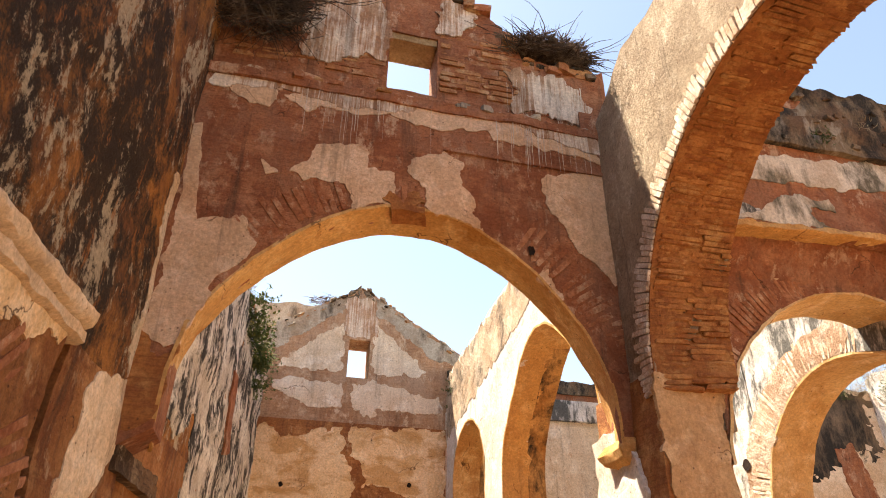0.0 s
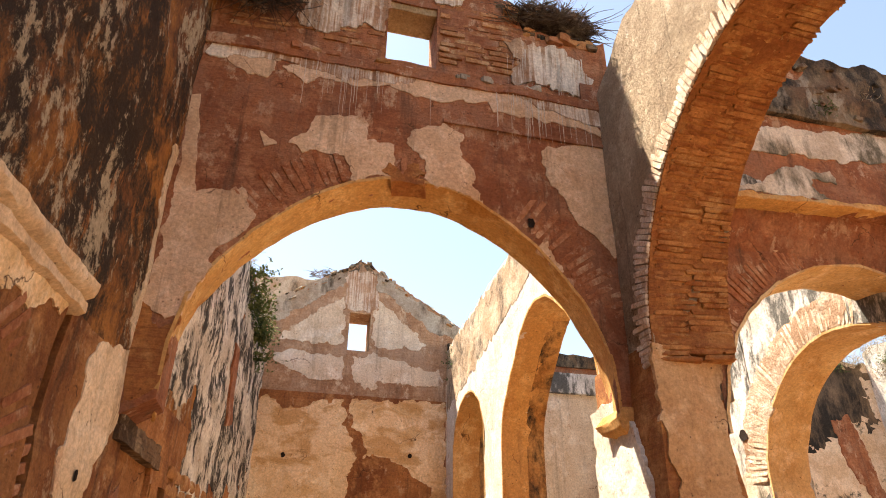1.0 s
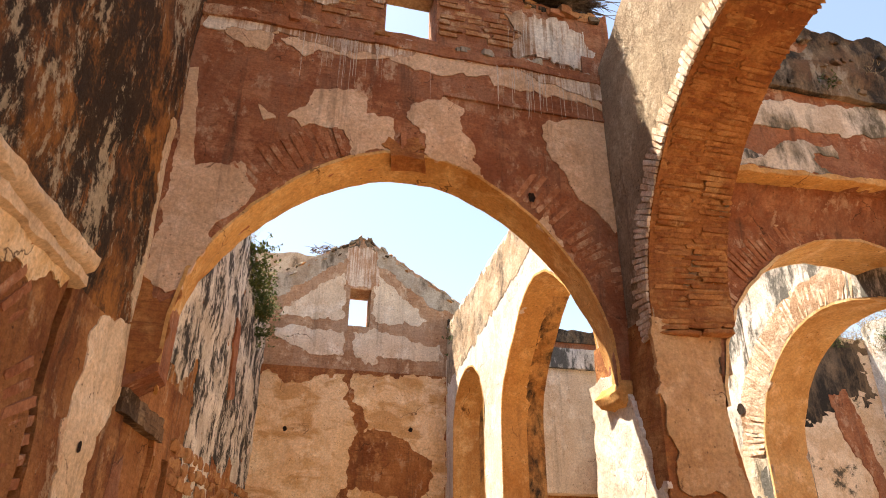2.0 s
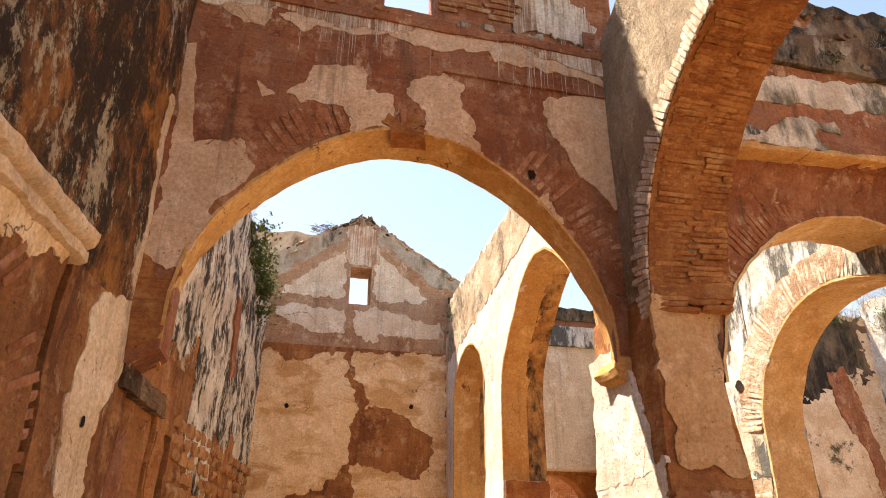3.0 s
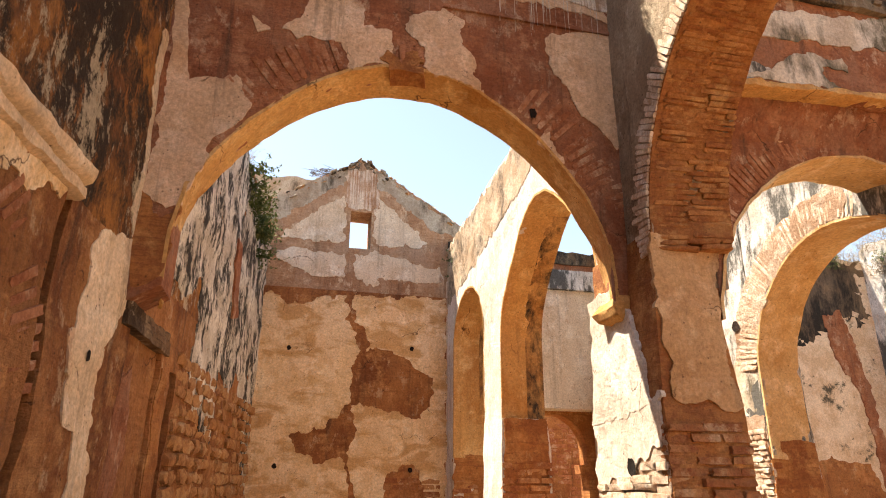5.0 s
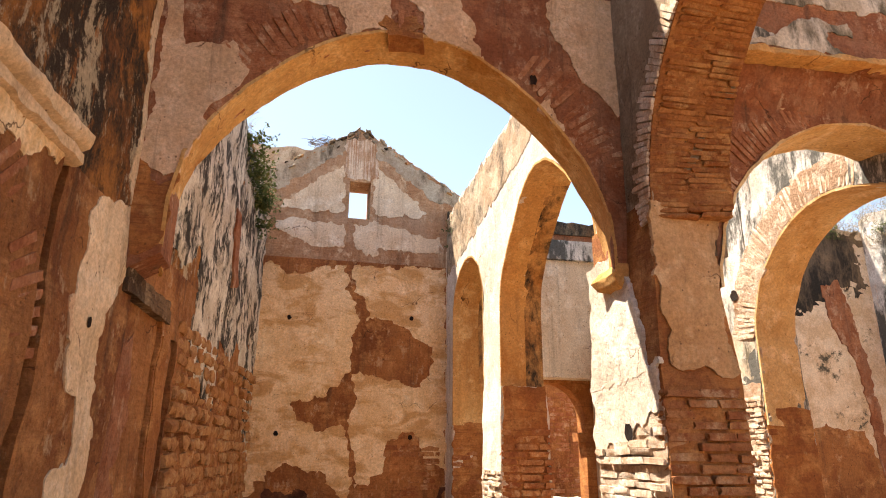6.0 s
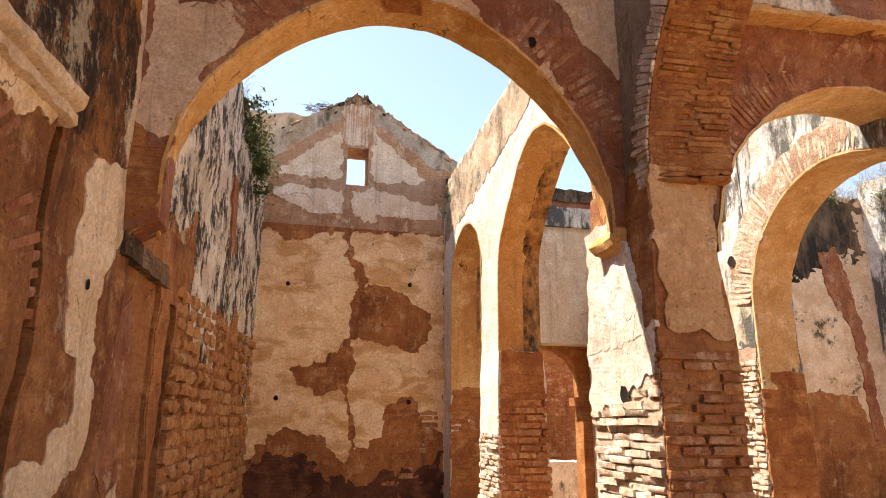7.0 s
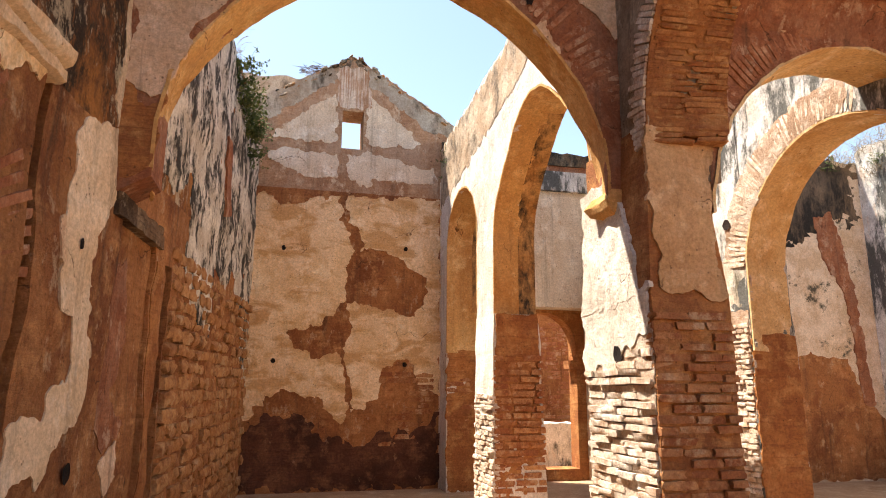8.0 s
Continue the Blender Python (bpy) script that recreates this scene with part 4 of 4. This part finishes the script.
PBASE = Frame((0, 3.78, 0), (1, 0, 0), (0, -1, 0))
PSIDE = Frame((2.34, 0, 0), (0, 1, 0), (-1, 0, 0))
coursed(pier_ob, BRICKS, PBASE, 2.33, 2.93, 0.0, 2.0, 0.066, 0.23, (0.004, 0.04), joint=0.014, miss=0.06)
# sunlit sides get the paler brick, shaded fronts the red one
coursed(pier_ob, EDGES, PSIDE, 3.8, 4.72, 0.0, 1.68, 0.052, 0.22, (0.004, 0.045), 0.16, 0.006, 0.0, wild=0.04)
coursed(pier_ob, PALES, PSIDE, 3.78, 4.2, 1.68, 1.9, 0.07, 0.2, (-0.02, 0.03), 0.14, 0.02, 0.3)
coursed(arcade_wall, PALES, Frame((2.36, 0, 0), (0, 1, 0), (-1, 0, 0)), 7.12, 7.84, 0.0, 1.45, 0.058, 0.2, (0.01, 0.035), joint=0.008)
coursed(arcade_wall, BRICKS, Frame((0, 7.12, 0), (1, 0, 0), (0, -1, 0)), 2.36, 2.97, 0.0, 1.9, 0.08, 0.26, (0.0, 0.012))
coursed(arcade_wall, BRICKS, Frame((0, 9.43, 0), (1, 0, 0), (0, -1, 0)), 2.4, 2.9, 0.9, 1.95, 0.08, 0.26, (0.0, 0.012), miss=0.3)
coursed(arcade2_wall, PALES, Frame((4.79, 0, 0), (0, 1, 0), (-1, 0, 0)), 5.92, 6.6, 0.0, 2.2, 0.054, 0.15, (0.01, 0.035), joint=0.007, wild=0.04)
coursed(arcade2_wall, SOFTS, Frame((0, 5.9, 0), (1, 0, 0), (0, -1, 0)), 4.8, 5.33, 0.0, 1.9, 0.08, 0.27, (0.006, 0.018), miss=0.5)
coursed(far_wall, BRICKS, FAR, 1.45, 2.3, 0.6, 1.7, 0.09, 0.3, (0.0, 0.015), miss=0.2)
coursed(left_wall, STONES, LEFT, 5.94, 10.2, 0.0, 2.6, 0.13, 0.25, (0.012, 0.06), 0.18, 0.008, 0.04, name="stone", wild=0.07)
coursed(near_wall, BRICKS, NEAR, 0.92, 1.7, 5.92, 6.7, 0.07, 0.24, (0.0, 0.02), miss=0.12, d0=-0.06)
coursed(near_wall, BRICKS, NEAR, -0.9, 0.42, 5.95, 7.15, 0.075, 0.26, (0.0, 0.014), miss=0.3, d0=-0.06)
voussoirs(near_wall, REDS, NEAR, 0.721, 3.035, 1.525, 0.34, 16, 58, 0.065, (0.004, 0.014), joint=0.016)
voussoirs(near_wall, REDS, NEAR, 0.721, 3.035, 1.525, 0.34, 109, 138, 0.065, (0.004, 0.014), joint=0.016)
voussoirs(near_wall, REDS, NEAR, 0.721, 3.035, 1.525, 0.3, 88, 95, 0.065, (0.004, 0.014), joint=0.016)
voussoirs(aisle_wall, REDS, AISLE, 4.3, 2.675, 1.42, 0.28, 40, 172, 0.05, (0.002, 0.012), joint=0.012, least=2.97)
voussoirs(arcade2_wall, PALES, ARCADE2, 4.68, 2.715, 1.205, 0.36, 2, 105, 0.05, (0.005, 0.013), joint=0.009, miss=0.0)
voussoirs(left_wall, REDS, LEFT, 2.2, 1.75, 1.15, 0.3, 8, 75, 0.07, (0.0, 0.02), miss=0.15)
# the overhead arch: bricks laid across its whole underside
n_ring = 78
soffit(front_wall, ARCADE, OVER_RING, 0.55, ORANGE, 0, 115, (0.05, 0), OVER_BACK, "mortar_bed", "orange mortar between the arch bricks", 0.012)
for i in range(n_ring):
    t = radians(-3 + 112 * i / n_ring)
    radial = Vector((0, math.cos(t), math.sin(t)))
    along = Vector((0, -math.sin(t), math.cos(t)))
    x = 2.43 + random.uniform(-0.01, 0.015)
    while x < 2.93:
        w = min(random.uniform(0.2, 0.34), 2.965 - x)
        if w < 0.06:
            break
        k = (x + w / 2 - 2.4) / 0.55
        c, z0, r, _ = [p + (q - p) * k for p, q in zip(OVER_RING, OVER_BACK)]
        r -= random.uniform(0.016, 0.03)
        lean = ((OVER_BACK[0] - OVER_RING[0]) * radial.y + (OVER_BACK[1] - OVER_RING[1]) * radial.z + OVER_BACK[2] - OVER_RING[2]) / 0.55
        piece("voussoir", SOFTS, front_wall, Vector((x + w / 2, c, z0)) + radial * (r + 0.06), (Vector((1, 0, 0)) + radial * lean, radial - Vector((lean, 0, 0)), along), (w, 0.12, random.uniform(0.031, 0.038)))
        x += w + 0.007
    deep = random.uniform(0.13, 0.22)
    tilt = random.uniform(-0.08, 0.08)
    # left end of the course, coloured paler to look sunlit
    piece("edge_brick", EDGES, front_wall, Vector((2.415 + random.uniform(-0.006, 0.01), OVER_RING[0], OVER_RING[1])) + radial * (OVER_RING[2] - 0.004 + deep / 2), (Vector((1, 0, 0)), radial + along * tilt, along - radial * tilt), (0.09, deep, random.uniform(0.036, 0.042)))
# coping stones along the gable, rubble along the ledges
for i in range(150):
    x = random.uniform(-0.78, 2.82)
    size = (random.uniform(0.05, 0.14), random.uniform(0.2, 0.32), random.uniform(0.02, 0.045))
    dip = (0.64 if x < 0.92 else -0.62) + random.uniform(-0.12, 0.12)
    spot = Vector((x, 9.98 + random.uniform(-0.06, 0.06), gable(x) - random.choice((0.0, 0.0, 0.05, 0.1, 0.16)) + random.uniform(-0.03, 0.02)))
    piece("coping_stone", random.choice((GREYS, GREYS, GREYS, STONES, DARKS)), far_wall, spot, (Vector((1, 0, dip)), Vector((0, 1, 0)), Vector((-dip, 0, 1))), size)
for i in range(90):
    y = random.uniform(4.75, 9.75)
    size = (random.uniform(0.06, 0.2), random.uniform(0.15, 0.34), random.uniform(0.03, 0.07))
    piece("coping_stone", random.choice((GREYS, GREYS, STONES)), arcade_wall, Vector((2.64 + random.uniform(-0.06, 0.1), y, TOP1(y) + random.uniform(-0.05, 0.01))), (Vector((0, 1, random.uniform(-0.12, 0.1))), Vector((1, 0, 0)), Vector((0, 0, 1))), size)
for i in range(48):
    x = random.uniform(-0.95, 2.4)
    s = random.choice((0.05, 0.07, 0.11))
    size = (s * random.uniform(0.8, 1.8), s * random.uniform(0.7, 1.3), s * random.uniform(0.4, 0.8))
    tilt = Vector((1, random.uniform(-0.5, 0.5), random.uniform(-0.3, 0.3)))
    piece("ledge_stone", random.choice((GREYS, REDS, REDS, STONES)), near_wall, Vector((x, 4.2 + random.uniform(-0.04, 0.02), 5.72 + 0.3 * size[2])), (tilt, tilt.cross(Vector((0, 0, 1))), Vector((0, 0, 1))), size)

for i in range(90):
    x, s = random.uniform(2.98, 5.5), random.choice((0.03, 0.04, 0.05, 0.07))
    size = (s * random.uniform(0.9, 1.8), s, s * random.uniform(0.5, 0.9))
    tilt = Vector((1, random.uniform(-0.4, 0.4), random.uniform(-0.4, 0.4)))
    top = random.random() < 0.35
    spot = Vector((x, 3.5, 6.0)) if top else Vector((x, 3.46 - 0.03 * random.random(), random.uniform(5.32, 5.95)))
    piece("coping_stone", DARKS, aisle_wall, spot, (tilt, tilt.cross(Vector((0, 0, 1))), Vector((0, 0, 1))), size)
for i in range(46):
    x, s = random.uniform(-1.0, 2.45), random.choice((0.06, 0.08, 0.12))
    if x < 1.1:
        x = random.uniform(1.1, 2.45)
    size = (s * random.uniform(0.9, 2.0), s * 1.6, s * random.uniform(0.5, 0.9))
    tilt = Vector((1, random.uniform(-0.3, 0.3), random.uniform(-0.3, 0.3)))
    piece("rubble_stone", random.choice((REDS, BRICKS, STONES, DARKS)), near_wall, Vector((x, 4.24 + random.uniform(-0.02, 0.1), near_top(x) - random.uniform(-0.02, 0.12))), (tilt, tilt.cross(Vector((0, 0, 1))), Vector((0, 0, 1))), size)


# ---- white runs below the nests ----
runs = Buf()
for i in range(110):
    x = random.choice((random.gauss(0.15, 0.25), random.gauss(2.05, 0.22), random.gauss(1.65, 0.1)))
    if not -0.6 < x < 2.38:
        continue
    top = random.choice((5.68, 5.66, 5.6)) if x < 1.4 or random.random() < 0.6 else random.uniform(6.0, 6.3)
    tall, wide = random.uniform(0.05, 0.55), random.choice((0.0015, 0.002, 0.003, 0.006))
    d = 0.022 if top < 5.7 else -0.03
    steps, verts = 10, []
    for k in range(steps + 1):
        z = top - tall * k / steps
        sway = 0.004 * noise.noise(Vector((x * 9, z * 14, 3)))
        w = wide * (1.0 - 0.6 * k / steps)
        for s in (-1, 1):
            verts.append(NEAR.pt(x + sway + s * w, z, d + relief(NEAR.pt(x, z, 0 if d > 0 else -0.06), 0.012)))
    runs.add(verts, [(2 * k, 2 * k + 1, 2 * k + 3, 2 * k + 2) for k in range(steps)])
WHITE = earth_material("white_dropping_run", (0.6, 0.53, 0.45), (0.45, 0.36, 0.28), (0.7, 0.65, 0.58))
tagged(part("lime_runs", runs, WHITE, near_wall, "thin white runs down the wall"), kind="stuff")


# ---- nests, weeds and twigs ----
def stick(buf, p, q, r0, r1, bend=0.0, sides=3, steps=4):
    """A thin bent twig from p to q."""
    p, q = Vector(p), Vector(q)
    way = (q - p).normalized()
    side = way.orthogonal().normalized()
    other = way.cross(side)
    swing = random.uniform(0, 2 * math.pi)
    off = (side * math.cos(swing) + other * math.sin(swing)) * bend * (q - p).length
    verts, faces = [], []
    for i in range(steps + 1):
        t = i / steps
        c = p.lerp(q, t) + off * 4 * t * (1 - t)
        r = r0 + (r1 - r0) * t
        verts += [c + (side * math.cos(a) + other * math.sin(a)) * r for a in (2 * math.pi * k / sides for k in range(sides))]
    for i in range(steps):
        for k in range(sides):
            faces.append((i * sides + k, i * sides + (k + 1) % sides, (i + 1) * sides + (k + 1) % sides, (i + 1) * sides + k))
    buf.add(verts, faces)


def nest(centre, half, tall, count, label, droop=0.2, length=0.4):
    """A heap of dead twigs, dense below and loose on top."""
    buf = Buf()
    c = Vector(centre)
    for i in range(count):
        a = random.uniform(0, 2 * math.pi)
        k = math.sqrt(random.random())
        z = random.random()
        p = c + Vector((half[0] * k * math.cos(a), half[1] * k * math.sin(a), tall * (z - 0.3) * (1 - 0.35 * k)))
        b = random.uniform(0, 2 * math.pi)
        ln = length * random.uniform(0.4, 1.2)
        p -= Vector((math.cos(b), 0.6 * math.sin(b), 0)) * ln * 0.5
        q = p + Vector((math.cos(b), 0.6 * math.sin(b), random.uniform(-droop, 0.2 + 0.25 * (z > 0.85)))) * ln
        stick(buf, p, q, random.uniform(0.0025, 0.007), 0.0015, random.uniform(0, 0.12))
    for i in range(count // 22):
        a = random.uniform(0, 2 * math.pi)
        p = c + Vector((half[0] * 0.8 * math.cos(a), half[1] * 0.8 * math.sin(a), tall * random.uniform(0.0, 0.4)))
        q = p + Vector((math.cos(a) + random.gauss(0, 0.5), 0.4 * math.sin(a), random.uniform(-0.2, 0.7))) * length * random.uniform(0.5, 1.3)
        stick(buf, p, q, 0.006, 0.002, random.uniform(0.05, 0.2))
    return tagged(new("bird_nest", buf.mesh("bird_nest", TWIG)), label, "nest")


nest((2.02, 4.26, 6.66), (0.46, 0.22, 0.3), 0.28, 1500, "large nest of dead twigs on the broken wall top")
nest((-0.72, 4.0, 6.42), (0.4, 0.14, 0.5), 1.0, 1500, "tangle of dry twigs drooping from the wall corner", 0.9, 0.45)
nest((0.3, 10.0, 6.42), (0.2, 0.2, 0.1), 0.12, 120, "small scatter of twigs on the gable slope", 0.1, 0.2)


def weeds(name, spots, mat, label, leaf=0.03, tall=0.2, count=60, hang=0.0):
    """Tufts of stalks with small leaves."""
    buf = Buf()
    for x, y, z, s in spots:
        for _ in range(int(count * s)):
            p = Vector((x, y, z)) + Vector((random.gauss(0, 0.07), random.gauss(0, 0.1), random.gauss(0, 0.05))) * s
            way = Vector((random.gauss(0.2, 0.6), random.gauss(0, 0.6), random.uniform(0.2, 1.0) - hang)).normalized()
            ln = tall * s * random.uniform(0.4, 1.2)
            q = p + way * ln
            stick(buf, p, q, 0.003, 0.001, 0.15, 3, 3)
            for k in range(6 if leaf else 0):
                m = p.lerp(q, random.random())
                u = Vector((random.gauss(0, 1), random.gauss(0, 1), random.gauss(0, 1))).normalized()
                v = u.orthogonal().normalized()
                a, b = u * leaf * random.uniform(0.5, 1.2), v * leaf * 0.35
                buf.add([m, m + a * 0.5 + b, m + a, m + a * 0.5 - b], [(0, 1, 2, 3)])
    return tagged(new(name, buf.mesh(name, mat, False)), label, "weeds", "", "stuff")


def on_left(a, z, d=0.05):
    p = LEFT.pt(a, z, d)
    return p.x, p.y, p.z


weeds("weeds", [(*on_left(8.0 + 0.2 * i, 5.25 - 0.04 * i - 0.12 * (i % 3), 0.04), 1.0) for i in range(7)], LEAF, "green weeds hanging over the streaked wall top", 0.05, 0.22, 45, 0.7)
weeds("weeds", [(*on_left(9.0 + 0.22 * i, 4.75 - 0.22 * i, 0.04), 0.9) for i in range(2)], LEAF, "green weeds growing out of the wall corner", 0.05, 0.22, 45, 0.6)
weeds("dry_weeds", [(*on_left(7.6 + 0.35 * i, 5.4 - 0.05 * i, 0.0), 0.8) for i in range(7)], DRY, "dry stalks along the wall top", 0.015, 0.25, 22)
weeds("weeds", [(2.42, 9.6, 4.95, 0.8), (2.42, 9.7, 4.75, 0.6), (2.45, 9.5, 5.1, 0.6)], LEAF, "small green weeds in the corner of the arcade", 0.035, 0.15, 35, 0.3)
weeds("dry_weeds", [(9.4, 9.2, 5.45, 1.2), (9.7, 9.15, 5.4, 1.0), (9.95, 9.0, 5.65, 1.3), (9.97, 8.5, 5.7, 1.4), (9.97, 8.1, 5.7, 1.2), (9.95, 8.8, 5.2, 1.0)], DRY, "dry weeds on top of the outer wall", 0.02, 0.32, 60)
weeds("weeds", [(9.3, 9.17, 5.3, 0.8), (9.96, 8.7, 5.4, 0.8)], LEAF, "green weeds on top of the outer wall", 0.04, 0.2, 40, 0.4)
weeds("weeds", [(4.1, 3.42, 5.4, 0.5), (4.12, 3.42, 5.34, 0.4)], LEAF, "tuft of green weed in the coping", 0.025, 0.12, 40, 0.3)
weeds("dry_weeds", [(4.62, 3.42, 5.6, 0.5)], DRY, "tuft of dry grass in the coping", 0.0, 0.14, 50)


# ---- timber lintel, corbel, hollows, the yard ----
lintel = new("timber_lintel")
lintel.location = on_left(4.65, 2.5, 0.0)
tagged(lintel, "cracked grey timber lintel over the side niche", "lintel")
for z, d, th in ((2.49, 0.03, 0.09), (2.585, 0.015, 0.06)):
    beam = Buf()
    slab(beam, LEFT, 4.5, 5.62, z, z + th, 0.26, 0.03, 0.026, edge=0.02, d0=d)
    ob = part("beam", beam, WOOD, lintel)
    ob.matrix_parent_inverse = Matrix.Translation(lintel.location).inverted()

head = Buf()
slab(head, NEAR, 0.445, 0.895, 6.52, 6.6, 0.3, 0.04, 0.008, d0=-0.08)
part("window_lintel", head, TIMBER, near_wall, "pale weathered timber over the window opening")
corbel = Buf()
loft(corbel, [(2.66, 2.37, 2.45, 4.24, 4.36), (2.73, 2.32, 2.45, 4.18, 4.42), (2.76, 2.27, 2.45, 4.15, 4.5), (2.83, 2.25, 2.45, 4.145, 4.54), (2.9, 2.29, 2.45, 4.15, 4.5)], 0.03, 0.025)
part("corbel", corbel, OCHRE, near_wall, "chipped ochre corbel under the arch foot")


def hollow(parent, fr, a, z, w, h, mat, d=0.0, rough=0.012):
    """A small putlog hole: an uneven rim round an almost flat back, its shade painted on."""
    buf = Buf()
    n = 12
    rim, back = [], []
    for k in range(n):
        t = 2 * math.pi * k / n
        g = 1 + 0.35 * noise.noise(Vector((a + 2 * math.cos(t), z + 2 * math.sin(t), 5)))
        for ring, s, sink in ((rim, 1.0, 0.0), (back, 0.8, 0.003)):
            x, y = a + s * w * g * math.cos(t), z + s * h * g * math.sin(t)
            ring.append(fr.pt(x, y, d - sink + relief(fr.pt(x, y, 0), rough)))
    buf.add(rim + back, [(k, (k + 1) % n, n + (k + 1) % n, n + k) for k in range(n)] + [tuple(range(n, 2 * n))])
    part("putlog_hole", buf, mat, parent, "small putlog hole with its shade painted black")


# near-black colour that stands for the shade inside the holes
HOLE_SHADE = earth_material("painted_hole_shade", (0.02, 0.01, 0.006), (0.012, 0.007, 0.005), (0.03, 0.016, 0.01))
for a, z in ((-0.01, 3.47), (1.83, 3.55), (-0.07, 1.81), (1.85, 1.78)):
    hollow(far_wall, FAR, a, z, 0.035, 0.035, HOLE_SHADE, 0.013)
hollow(near_wall, NEAR, 1.68, 4.33, 0.03, 0.045, HOLE_SHADE, 0.02)
hollow(pier_ob, PLOW, 4.24, 1.71, 0.055, 0.07, HOLE_SHADE, 0.022)
hollow(arcade2_wall, ARCADE2, 6.14, 3.27, 0.06, 0.06, HOLE_SHADE, 0.016)
hollow(left_wall, LEFT, 4.1, 2.22, 0.025, 0.03, HOLE_SHADE, 0.014, 0.02)
hollow(left_wall, LEFT, 4.23, 1.03, 0.045, 0.055, HOLE_SHADE, 0.014, 0.02)

yard = Buf()
slab(yard, Frame((0, 11.6, 0), (1, 0, 0), (0, -1, 0)), 3.0, 6.6, 0, 0.8, 0.3, 0.12, edge=0.03)
setting("wall_yard_low", yard, LICHEN, "low sunlit limewashed wall beyond the doorway", "wall")
yard = Buf()
slab(yard, Frame((0, 13.0, 0), (1, 0, 0), (0, -1, 0)), 1.5, 9.0, 0, 4.4, 0.4, 0.2)
yard_wall = setting("wall_yard_brick", yard, CLAY_DARK, "red brick wall beyond the doorway", "wall")
coursed(yard_wall, REDS, Frame((0, 13.0, 0), (1, 0, 0), (0, -1, 0)), 4.9, 6.1, 0.5, 2.9, 0.1, 0.3, (0.0, 0.02))
distant = Buf()
slab(distant, Frame((0, 13.6, 0), (1, 0, 0), (0, -1, 0)), -4.0, 0.62, 0, 8.0, 0.6, 0.2, 0.02, edge=0.08)
setting("wall_distant", distant, GREYSTONE, "grey weathered wall rising behind the gable", "wall")
